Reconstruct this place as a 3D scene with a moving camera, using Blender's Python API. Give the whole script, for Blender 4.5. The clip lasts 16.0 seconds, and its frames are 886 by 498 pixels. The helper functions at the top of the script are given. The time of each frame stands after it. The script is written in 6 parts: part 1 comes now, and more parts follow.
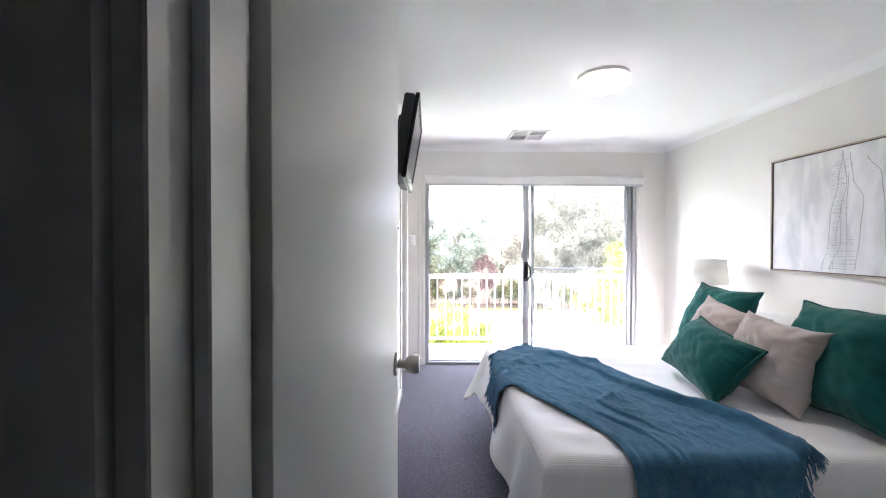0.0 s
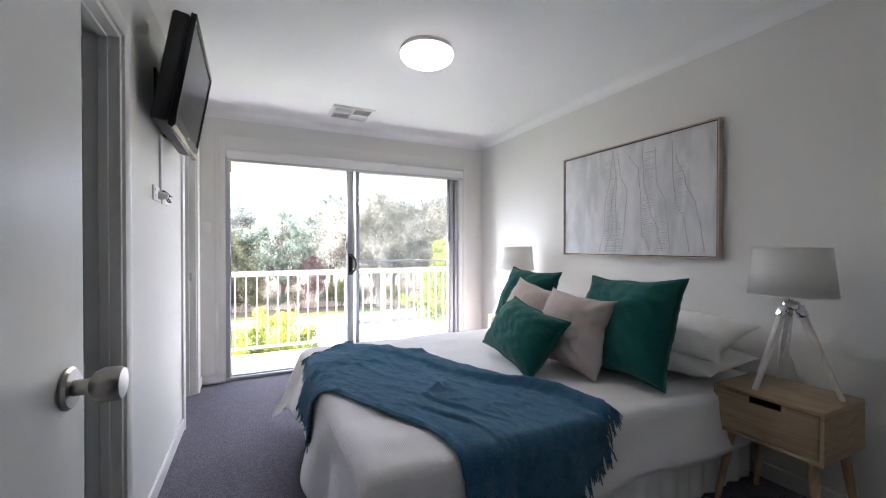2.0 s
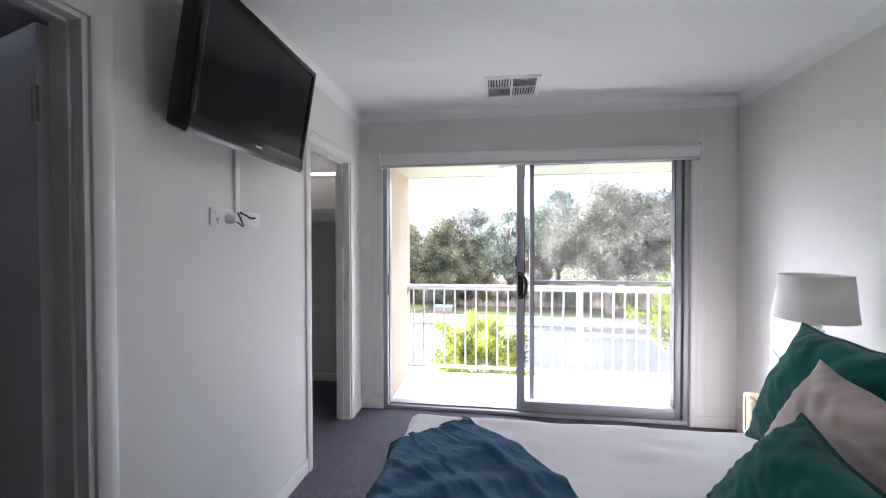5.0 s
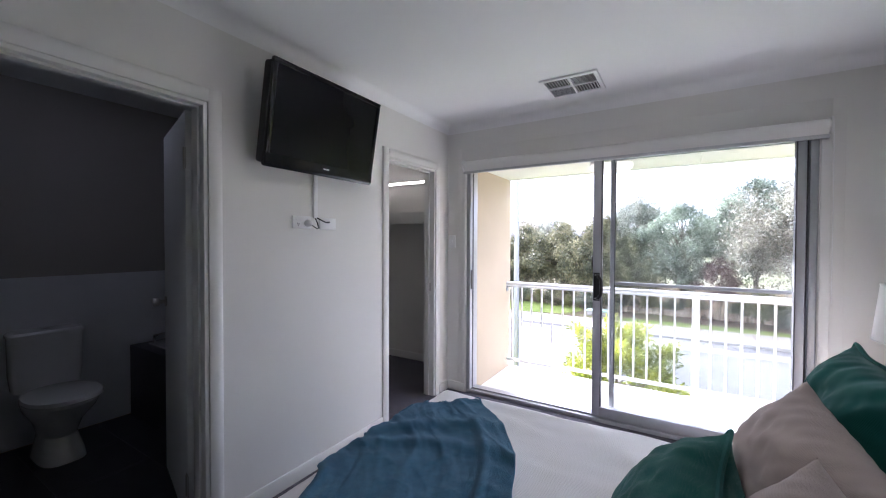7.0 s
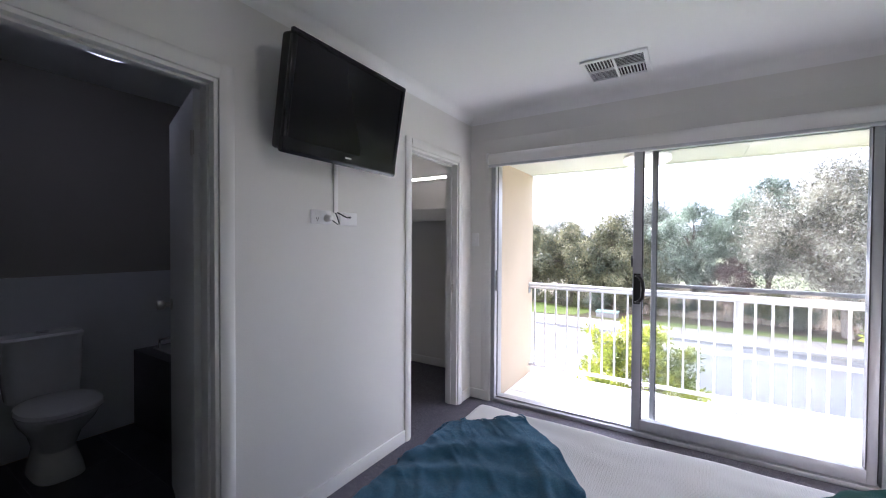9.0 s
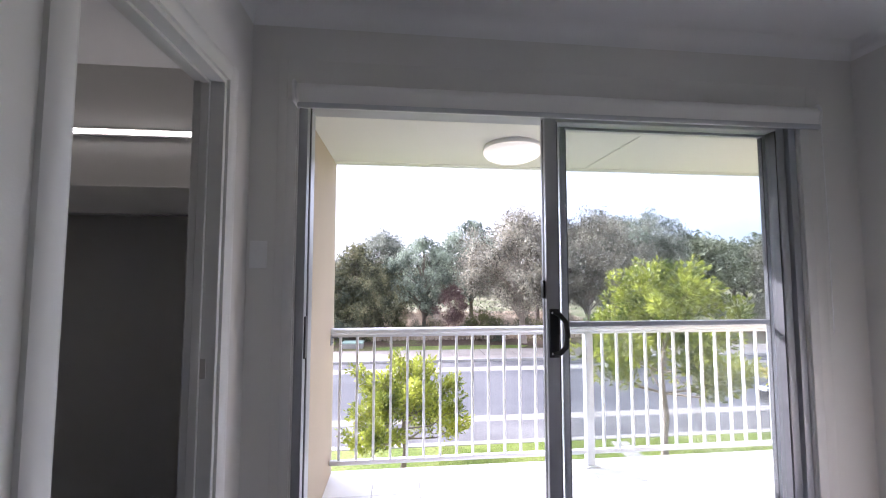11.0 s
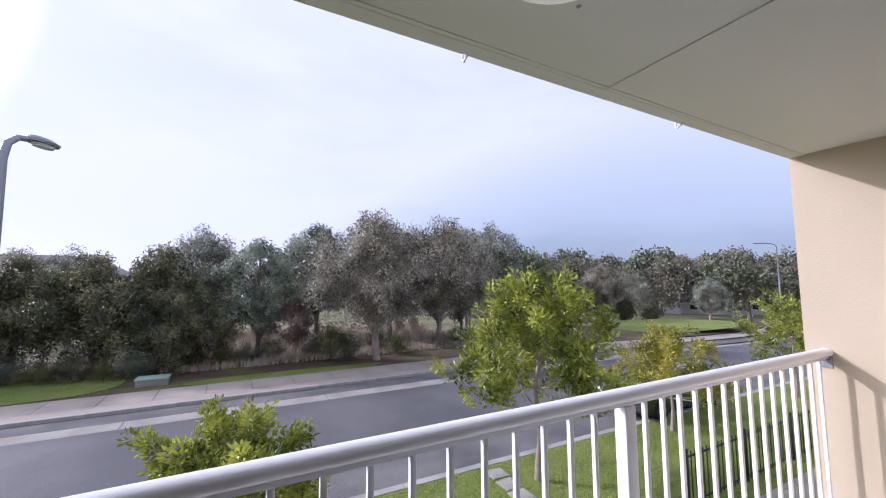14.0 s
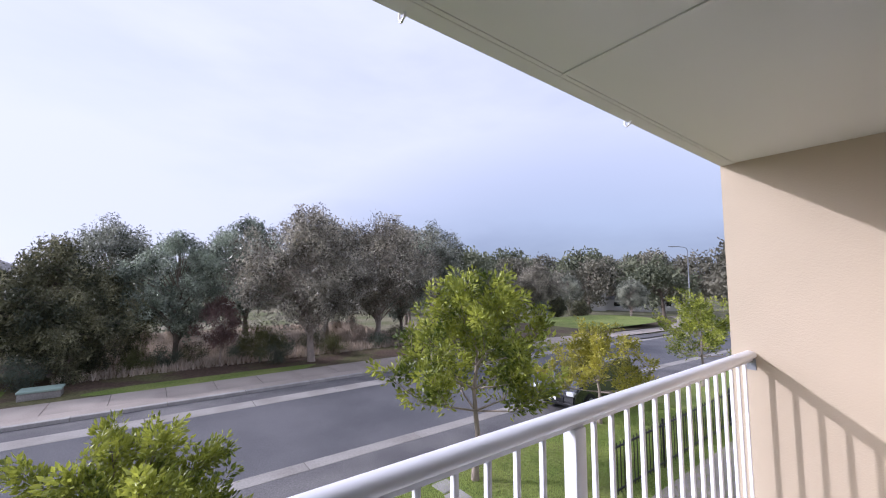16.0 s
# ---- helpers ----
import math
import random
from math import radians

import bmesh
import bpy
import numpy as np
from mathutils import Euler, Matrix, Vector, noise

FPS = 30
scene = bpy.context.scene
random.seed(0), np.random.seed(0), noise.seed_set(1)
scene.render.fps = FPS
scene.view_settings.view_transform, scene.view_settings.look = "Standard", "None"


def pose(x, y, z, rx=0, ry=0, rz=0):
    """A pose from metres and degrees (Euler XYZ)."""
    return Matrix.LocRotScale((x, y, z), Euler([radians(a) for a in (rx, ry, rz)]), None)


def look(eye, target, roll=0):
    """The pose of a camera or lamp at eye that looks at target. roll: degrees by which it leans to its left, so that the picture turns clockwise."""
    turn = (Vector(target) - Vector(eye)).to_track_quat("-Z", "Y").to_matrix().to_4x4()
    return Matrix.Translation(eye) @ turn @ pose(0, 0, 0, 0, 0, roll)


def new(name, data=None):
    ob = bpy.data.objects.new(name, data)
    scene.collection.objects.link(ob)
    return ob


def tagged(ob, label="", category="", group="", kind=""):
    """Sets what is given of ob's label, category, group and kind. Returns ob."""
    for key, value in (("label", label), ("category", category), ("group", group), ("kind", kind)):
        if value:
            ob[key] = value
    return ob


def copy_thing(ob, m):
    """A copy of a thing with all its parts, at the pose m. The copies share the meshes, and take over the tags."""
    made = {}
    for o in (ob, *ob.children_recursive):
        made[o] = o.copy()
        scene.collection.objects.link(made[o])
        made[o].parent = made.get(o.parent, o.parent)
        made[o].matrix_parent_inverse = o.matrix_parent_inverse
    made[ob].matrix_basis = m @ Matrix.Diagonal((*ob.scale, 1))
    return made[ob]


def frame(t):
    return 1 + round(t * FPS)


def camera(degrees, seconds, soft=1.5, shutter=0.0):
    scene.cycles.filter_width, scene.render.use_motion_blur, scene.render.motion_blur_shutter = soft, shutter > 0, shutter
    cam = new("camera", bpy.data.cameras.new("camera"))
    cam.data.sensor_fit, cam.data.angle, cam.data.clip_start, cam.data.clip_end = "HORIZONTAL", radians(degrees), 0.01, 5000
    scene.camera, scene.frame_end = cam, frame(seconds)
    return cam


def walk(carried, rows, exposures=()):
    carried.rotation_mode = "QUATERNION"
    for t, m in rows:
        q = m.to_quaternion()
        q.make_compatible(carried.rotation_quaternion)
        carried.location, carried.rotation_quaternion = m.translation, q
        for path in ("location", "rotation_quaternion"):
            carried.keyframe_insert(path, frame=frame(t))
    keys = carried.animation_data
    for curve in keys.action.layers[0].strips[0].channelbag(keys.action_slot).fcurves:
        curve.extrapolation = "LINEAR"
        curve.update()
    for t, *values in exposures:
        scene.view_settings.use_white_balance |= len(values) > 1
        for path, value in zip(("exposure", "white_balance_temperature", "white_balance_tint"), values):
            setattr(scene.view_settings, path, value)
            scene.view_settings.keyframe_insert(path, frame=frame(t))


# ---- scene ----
cam = camera(97.6, 16.0, 1.1)
PATH = [
    (0, (0.413, 0.693, 1.375), (0.448, 2.693, 1.348), 0.1),
    (0.5, (0.438, 0.747, 1.32), (0.878, 2.697, 1.295), -0.1),
    (1, (0.499, 0.852, 1.28), (1.209, 2.722, 1.264), -0.0),
    (1.5, (0.528, 0.935, 1.273), (1.339, 2.763, 1.254), -0.1),
    (2, (0.555, 1.013, 1.252), (1.418, 2.817, 1.237), -0.0),
    (2.5, (0.558, 1.085, 1.246), (1.466, 2.867, 1.232), -0.1),
    (3, (0.606, 1.176, 1.264), (1.528, 2.95, 1.242), -0.2),
    (3.5, (0.641, 1.314, 1.284), (1.576, 3.082, 1.262), -0.2),
    (4, (0.704, 1.541, 1.335), (1.462, 3.392, 1.308), -0.2),
    (4.5, (0.878, 1.76, 1.399), (1.209, 3.732, 1.367), -0.2),
    (5, (1.247, 1.913, 1.408), (0.971, 3.893, 1.376), -0.1),
    (7.5, (2.062, 1.885, 1.403), (0.984, 3.570, 1.366), 0.1),
    (8, (2.113, 1.871, 1.401), (1.001, 3.532, 1.361), 0.1),
    (8.5, (2.06, 1.902, 1.397), (0.936, 3.556, 1.351), 0.4),
    (9, (1.734, 2.013, 1.387), (0.67, 3.705, 1.352), 0.3),
    (9.5, (1.366, 2.221, 1.356), (0.623, 4.078, 1.367), 0.3),
    (10, (0.991, 2.52, 1.351), (0.62, 4.484, 1.41), 0.5),
    (10.2, (0.858, 2.657, 1.35), (0.633, 4.642, 1.426), 0.4),
    (12.3, (0.721, 4.608, 1.302), (1.286, 6.519, 1.478), 0.0),
    (12.5, (0.748, 4.741, 1.31), (1.366, 6.635, 1.486), -0.0),
    (13, (0.793, 4.989, 1.329), (1.554, 6.83, 1.508), -0.2),
    (13.5, (0.801, 5.118, 1.34), (1.677, 6.907, 1.522), -0.5),
    (14, (0.809, 5.186, 1.34), (1.751, 6.941, 1.519), -0.3),
    (14.5, (0.83, 5.228, 1.344), (1.809, 6.964, 1.519), -0.2),
    (15, (0.841, 5.279, 1.343), (1.857, 6.992, 1.52), -0.3),
    (15.5, (0.864, 5.338, 1.358), (1.928, 7.023, 1.529), 0.0),
    (16, (0.95, 5.371, 1.372), (2.146, 6.966, 1.539), -0.0),
]
walk(cam, [(t, look(eye, target, roll)) for t, eye, target, roll in PATH], [(0.0, 4.4, 5600, 22), (0.5, 4.15, 5600, 22), (1.0, 3.88, 5600, 22), (2.5, 3.6, 5580, 23), (5.0, 3.02, 5500, 24), (8.5, 2.92, 5450, 25), (10.2, 2.65, 5480, 25), (12.3, 0.85, 5580, 27), (13.0, 0.54, 5480, 27), (14.0, 0.39, 5460, 26), (16.0, 0.32, 5460, 26)])

# ---- light ----
SUN_WAY = Vector((1.0, -0.90, -0.66)).normalized()
sun = new("sun", bpy.data.lights.new("sun", "SUN"))
sun.data.energy, sun.data.angle, sun.data.color = 2.9, radians(0.8), (1.0, 0.93, 0.82)
sun.matrix_basis = Matrix.Translation((-30, 30, 30)) @ SUN_WAY.to_track_quat("-Z", "Y").to_matrix().to_4x4()


def make_world():
    w = bpy.data.worlds.new("sky")
    scene.world = w
    w.use_nodes = True
    nt = w.node_tree
    N, L = nt.nodes, nt.links
    bg = N["Background"]
    sky = N.new("ShaderNodeTexSky")
    sky.sky_type, sky.sun_disc = "NISHITA", False
    sky.sun_elevation = math.asin(-SUN_WAY.z)
    sky.sun_rotation = math.atan2(-SUN_WAY.x, -SUN_WAY.y)
    gain = N.new("ShaderNodeVectorMath")
    gain.operation = "SCALE"
    gain.inputs["Scale"].default_value = 0.10
    L.new(sky.outputs[0], gain.inputs[0])
    tc = N.new("ShaderNodeTexCoord")
    mp = N.new("ShaderNodeMapping")
    mp.inputs["Scale"].default_value = (1.0, 1.0, 3.2)
    L.new(tc.outputs["Generated"], mp.inputs[0])
    nz = N.new("ShaderNodeTexNoise")
    nz.inputs["Scale"].default_value, nz.inputs["Detail"].default_value, nz.inputs["Roughness"].default_value = 1.7, 6, 0.52
    L.new(mp.outputs[0], nz.inputs["Vector"])
    cover = N.new("ShaderNodeMapRange")
    cover.inputs["From Min"].default_value, cover.inputs["From Max"].default_value = 0.25, 0.62
    cover.inputs["To Min"].default_value, cover.inputs["To Max"].default_value = 0.72, 0.98
    L.new(nz.outputs["Fac"], cover.inputs["Value"])
    # bright cloud towards the sun, slate storm cloud low in the east
    dot = N.new("ShaderNodeVectorMath")
    dot.operation = "DOT_PRODUCT"
    dot.inputs[1].default_value = Vector((0.62, 0.40, -0.68)).normalized()
    L.new(tc.outputs["Generated"], dot.inputs[0])
    add = N.new("ShaderNodeMath")
    add.operation = "MULTIPLY_ADD"
    add.inputs[1].default_value, add.inputs[2].default_value = 0.22, -0.11
    L.new(nz.outputs["Fac"], add.inputs[0])
    both = N.new("ShaderNodeMath")
    both.operation = "ADD"
    L.new(dot.outputs["Value"], both.inputs[0])
    L.new(add.outputs[0], both.inputs[1])
    ramp = N.new("ShaderNodeValToRGB")
    e = ramp.color_ramp.elements
    e[0].position, e[0].color = 0.10, (0.735, 0.745, 0.755, 1)
    e[1].position, e[1].color = 0.75, (0.18, 0.225, 0.285, 1)
    m1 = e.new(0.42)
    m1.color = (0.70, 0.715, 0.735, 1)
    m2 = e.new(0.60)
    m2.color = (0.46, 0.51, 0.56, 1)
    L.new(both.outputs[0], ramp.inputs[0])
    mix = N.new("ShaderNodeMix")
    mix.data_type = "RGBA"
    L.new(cover.outputs[0], mix.inputs[0])
    L.new(gain.outputs[0], mix.inputs[6])
    L.new(ramp.outputs[0], mix.inputs[7])
    # thin cloud shining round the hidden sun
    aim = N.new("ShaderNodeVectorMath")
    aim.operation = "DOT_PRODUCT"
    aim.inputs[1].default_value = -SUN_WAY
    L.new(tc.outputs["Generated"], aim.inputs[0])
    halo = N.new("ShaderNodeMapRange")
    halo.interpolation_type = "SMOOTHERSTEP"
    halo.inputs["From Min"].default_value, halo.inputs["From Max"].default_value = 0.89, 1.0
    halo.inputs["To Min"].default_value, halo.inputs["To Max"].default_value = 0.0, 5.2
    L.new(aim.outputs["Value"], halo.inputs["Value"])
    shine = N.new("ShaderNodeVectorMath")
    shine.operation = "SCALE"
    shine.inputs[0].default_value = (1.0, 0.95, 0.86)
    L.new(halo.outputs[0], shine.inputs["Scale"])
    total = N.new("ShaderNodeVectorMath")
    total.operation = "ADD"
    L.new(mix.outputs[2], total.inputs[0])
    L.new(shine.outputs[0], total.inputs[1])
    L.new(total.outputs[0], bg.inputs[0])
    bg.inputs[1].default_value = 1.0


make_world()

# ---- materials ----


def mat(name, color, rough=0.6, metal=0.0, vary=0.06, scale=8.0, bump=0.0, bump_scale=60.0, spec=0.5, coord="Object", island=0.0, sheen=0.0, coat=0.0):
    """Principled surface with colour variation at a coarse and a fine scale and a fine relief."""
    m = bpy.data.materials.new(name)
    m.use_nodes = True
    nt = m.node_tree
    N, L = nt.nodes, nt.links
    p = N["Principled BSDF"]
    p.inputs["Roughness"].default_value = rough
    p.inputs["Metallic"].default_value = metal
    p.inputs["Specular IOR Level"].default_value = spec
    p.inputs["Sheen Weight"].default_value = sheen
    p.inputs["Coat Weight"].default_value = coat
    tc = N.new("ShaderNodeTexCoord")
    a = N.new("ShaderNodeTexNoise")
    a.inputs["Scale"].default_value, a.inputs["Detail"].default_value = scale, 5
    b = N.new("ShaderNodeTexNoise")
    b.inputs["Scale"].default_value, b.inputs["Detail"].default_value = scale * 0.13, 3
    L.new(tc.outputs[coord], a.inputs["Vector"])
    L.new(tc.outputs[coord], b.inputs["Vector"])
    s = N.new("ShaderNodeMath")
    s.operation = "ADD"
    L.new(a.outputs["Fac"], s.inputs[0])
    L.new(b.outputs["Fac"], s.inputs[1])
    r = N.new("ShaderNodeMapRange")
    r.inputs["From Min"].default_value, r.inputs["From Max"].default_value = 0.6, 1.4
    r.inputs["To Min"].default_value, r.inputs["To Max"].default_value = 1 - vary, 1 + vary
    L.new(s.outputs[0], r.inputs["Value"])
    val = r.outputs[0]
    if island:
        g = N.new("ShaderNodeNewGeometry")
        k = N.new("ShaderNodeMapRange")
        k.inputs["To Min"].default_value, k.inputs["To Max"].default_value = 1 - island, 1 + island
        L.new(g.outputs["Random Per Island"], k.inputs["Value"])
        mm = N.new("ShaderNodeMath")
        mm.operation = "MULTIPLY"
        L.new(val, mm.inputs[0])
        L.new(k.outputs[0], mm.inputs[1])
        val = mm.outputs[0]
    v = N.new("ShaderNodeVectorMath")
    v.operation = "SCALE"
    v.inputs[0].default_value = color
    L.new(val, v.inputs["Scale"])
    L.new(v.outputs[0], p.inputs["Base Color"])
    if bump:
        c = N.new("ShaderNodeTexNoise")
        c.inputs["Scale"].default_value, c.inputs["Detail"].default_value = bump_scale, 3
        L.new(tc.outputs[coord], c.inputs["Vector"])
        q = N.new("ShaderNodeBump")
        q.inputs["Strength"].default_value, q.inputs["Distance"].default_value = bump, 0.01
        L.new(c.outputs["Fac"], q.inputs["Height"])
        L.new(q.outputs[0], p.inputs["Normal"])
    return m


def weave(name, color, cell=0.006, rough=0.95, vary=0.10, depth=0.5, tint=None, ribs=False, sheen=0.04):
    """Textile: a woven grid relief over soft blotches."""
    m = mat(name, color, rough, vary=vary, scale=9, sheen=sheen, spec=0.2)
    N, L = m.node_tree.nodes, m.node_tree.links
    p = N["Principled BSDF"]
    tc = N["Texture Coordinate"]
    w1, w2 = N.new("ShaderNodeTexWave"), N.new("ShaderNodeTexWave")
    for w, d in ((w1, "X"), (w2, "Y")):
        w.bands_direction = d
        w.inputs["Scale"].default_value = 0.314 / cell
        w.inputs["Distortion"].default_value = 0.6
        w.inputs["Detail"].default_value = 1
        L.new(tc.outputs["Object"], w.inputs["Vector"])
    mx = N.new("ShaderNodeMath")
    mx.operation = "ADD" if ribs else "MULTIPLY"
    L.new(w1.outputs["Fac"], mx.inputs[0])
    L.new(w2.outputs["Fac"], mx.inputs[1])
    q = N.new("ShaderNodeBump")
    q.inputs["Strength"].default_value, q.inputs["Distance"].default_value = depth, cell * 0.4
    L.new(mx.outputs[0], q.inputs["Height"])
    L.new(q.outputs[0], p.inputs["Normal"])
    if tint is not None:
        base = p.inputs["Base Color"].links[0].from_socket
        c = N.new("ShaderNodeMix")
        c.data_type = "RGBA"
        c.inputs[7].default_value = (*tint, 1)
        L.new(mx.outputs[0], c.inputs[0])
        L.new(base, c.inputs[6])
        L.new(c.outputs[2], p.inputs["Base Color"])
    return m


def loop_pile(name, dark, light, loop=0.009):
    """Carpet of small loops: each loop rounded, with its own tone, dark between."""
    m = mat(name, light, 0.95, vary=0.10, scale=6, spec=0.15)
    N, L = m.node_tree.nodes, m.node_tree.links
    p, tc = N["Principled BSDF"], N["Texture Coordinate"]
    vo = N.new("ShaderNodeTexVoronoi")
    vo.inputs["Scale"].default_value, vo.inputs["Randomness"].default_value = 1 / loop, 0.45
    L.new(tc.outputs["Object"], vo.inputs["Vector"])
    sep = N.new("ShaderNodeSeparateColor")
    L.new(vo.outputs["Color"], sep.inputs[0])
    depth = N.new("ShaderNodeMapRange")
    depth.inputs["From Min"].default_value, depth.inputs["From Max"].default_value = 0.15, 0.75
    L.new(vo.outputs["Distance"], depth.inputs["Value"])
    tone = N.new("ShaderNodeMath")
    tone.operation = "MULTIPLY_ADD"
    tone.inputs[1].default_value = 0.45
    L.new(sep.outputs[0], tone.inputs[0])
    L.new(depth.outputs[0], tone.inputs[2])
    base = p.inputs["Base Color"].links[0].from_socket
    c = N.new("ShaderNodeMix")
    c.data_type = "RGBA"
    c.inputs[7].default_value = (*dark, 1)
    L.new(tone.outputs[0], c.inputs[0])
    L.new(base, c.inputs[6])
    L.new(c.outputs[2], p.inputs["Base Color"])
    q = N.new("ShaderNodeBump")
    q.invert = True
    q.inputs["Strength"].default_value, q.inputs["Distance"].default_value = 0.7, 0.004
    L.new(vo.outputs["Distance"], q.inputs["Height"])
    L.new(q.outputs[0], p.inputs["Normal"])
    return m


def wood(name, color, dark, axis_scale=(2, 2, 22), rough=0.5):
    m = mat(name, color, rough, vary=0.08, scale=12)
    N, L = m.node_tree.nodes, m.node_tree.links
    p, tc = N["Principled BSDF"], N["Texture Coordinate"]
    mp = N.new("ShaderNodeMapping")
    mp.inputs["Scale"].default_value = axis_scale
    L.new(tc.outputs["Object"], mp.inputs[0])
    nz = N.new("ShaderNodeTexNoise")
    nz.inputs["Scale"].default_value, nz.inputs["Detail"].default_value, nz.inputs["Distortion"].default_value = 3.0, 8, 0.6
    L.new(mp.outputs[0], nz.inputs["Vector"])
    r = N.new("ShaderNodeMapRange")
    r.inputs["From Min"].default_value, r.inputs["From Max"].default_value = 0.42, 0.68
    L.new(nz.outputs["Fac"], r.inputs["Value"])
    base = p.inputs["Base Color"].links[0].from_socket
    c = N.new("ShaderNodeMix")
    c.data_type = "RGBA"
    c.inputs[7].default_value = (*dark, 1)
    L.new(r.outputs[0], c.inputs[0])
    L.new(base, c.inputs[6])
    L.new(c.outputs[2], p.inputs["Base Color"])
    q = N.new("ShaderNodeBump")
    q.inputs["Strength"].default_value, q.inputs["Distance"].default_value = 0.15, 0.002
    L.new(nz.outputs["Fac"], q.inputs["Height"])
    L.new(q.outputs[0], p.inputs["Normal"])
    return m


def foliage(name, low, high, rough=0.55, thin=0.25, lump=0.9, rare=1.0):
    """Leaves: own tone between two greens, lit and shaded clumps and glints painted in; some light passes through."""
    m = bpy.data.materials.new(name)
    m.use_nodes = True
    N, L = m.node_tree.nodes, m.node_tree.links
    p = N["Principled BSDF"]
    p.inputs["Roughness"].default_value = rough
    p.inputs["Specular IOR Level"].default_value = 0.32
    g = N.new("ShaderNodeNewGeometry")
    c = N.new("ShaderNodeMix")
    c.data_type = "RGBA"
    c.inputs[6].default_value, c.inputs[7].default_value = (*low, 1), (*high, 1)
    # coarse noise paints sunlit and shaded clumps into the leaf colour
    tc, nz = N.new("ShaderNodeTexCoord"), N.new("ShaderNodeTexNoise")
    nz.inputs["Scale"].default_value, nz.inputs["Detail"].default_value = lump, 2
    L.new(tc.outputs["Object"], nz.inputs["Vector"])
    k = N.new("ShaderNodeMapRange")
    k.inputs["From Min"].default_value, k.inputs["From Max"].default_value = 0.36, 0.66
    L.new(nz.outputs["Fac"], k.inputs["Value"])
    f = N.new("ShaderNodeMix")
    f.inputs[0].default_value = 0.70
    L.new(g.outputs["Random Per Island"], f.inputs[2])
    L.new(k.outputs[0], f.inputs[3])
    # power leaves most leaves dark, a few bright as painted glints
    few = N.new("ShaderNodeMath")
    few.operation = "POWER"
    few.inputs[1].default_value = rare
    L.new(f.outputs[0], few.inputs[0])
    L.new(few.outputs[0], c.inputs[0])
    L.new(c.outputs[2], p.inputs["Base Color"])
    t = N.new("ShaderNodeBsdfTranslucent")
    L.new(c.outputs[2], t.inputs["Color"])
    x = N.new("ShaderNodeMixShader")
    x.inputs[0].default_value = thin
    L.new(p.outputs[0], x.inputs[1])
    L.new(t.outputs[0], x.inputs[2])
    L.new(x.outputs[0], N["Material Output"].inputs[0])
    return m


def blend(name, one, two, scale, lo=0.45, hi=0.58, rough=0.9, bump=0.5, bump_scale=25, fine=0.25):
    """Two ground colours in patches, with grain and relief."""
    m = bpy.data.materials.new(name)
    m.use_nodes = True
    N, L = m.node_tree.nodes, m.node_tree.links
    p, tc = N["Principled BSDF"], N.new("ShaderNodeTexCoord")
    p.inputs["Roughness"].default_value = rough
    p.inputs["Specular IOR Level"].default_value = 0.25
    a, b = N.new("ShaderNodeTexNoise"), N.new("ShaderNodeTexNoise")
    a.inputs["Scale"].default_value, a.inputs["Detail"].default_value = scale, 7
    b.inputs["Scale"].default_value, b.inputs["Detail"].default_value = bump_scale, 5
    for n in (a, b):
        L.new(tc.outputs["Object"], n.inputs["Vector"])
    r = N.new("ShaderNodeMapRange")
    r.inputs["From Min"].default_value, r.inputs["From Max"].default_value = lo, hi
    L.new(a.outputs["Fac"], r.inputs["Value"])
    c = N.new("ShaderNodeMix")
    c.data_type = "RGBA"
    c.inputs[6].default_value, c.inputs[7].default_value = (*one, 1), (*two, 1)
    L.new(r.outputs[0], c.inputs[0])
    k = N.new("ShaderNodeMapRange")
    k.inputs["From Min"].default_value, k.inputs["From Max"].default_value = 0.3, 0.7
    k.inputs["To Min"].default_value, k.inputs["To Max"].default_value = 1 - fine, 1 + fine
    L.new(b.outputs["Fac"], k.inputs["Value"])
    v = N.new("ShaderNodeVectorMath")
    v.operation = "SCALE"
    L.new(c.outputs[2], v.inputs[0])
    L.new(k.outputs[0], v.inputs["Scale"])
    L.new(v.outputs[0], p.inputs["Base Color"])
    q = N.new("ShaderNodeBump")
    q.inputs["Strength"].default_value, q.inputs["Distance"].default_value = bump, 0.03
    L.new(b.outputs["Fac"], q.inputs["Height"])
    L.new(q.outputs[0], p.inputs["Normal"])
    return m


def glow(name, color, power, base=(0.9, 0.9, 0.88)):
    m = mat(name, base, 0.4, vary=0.02)
    p = m.node_tree.nodes["Principled BSDF"]
    p.inputs["Emission Color"].default_value = (*color, 1)
    p.inputs["Emission Strength"].default_value = power
    return m


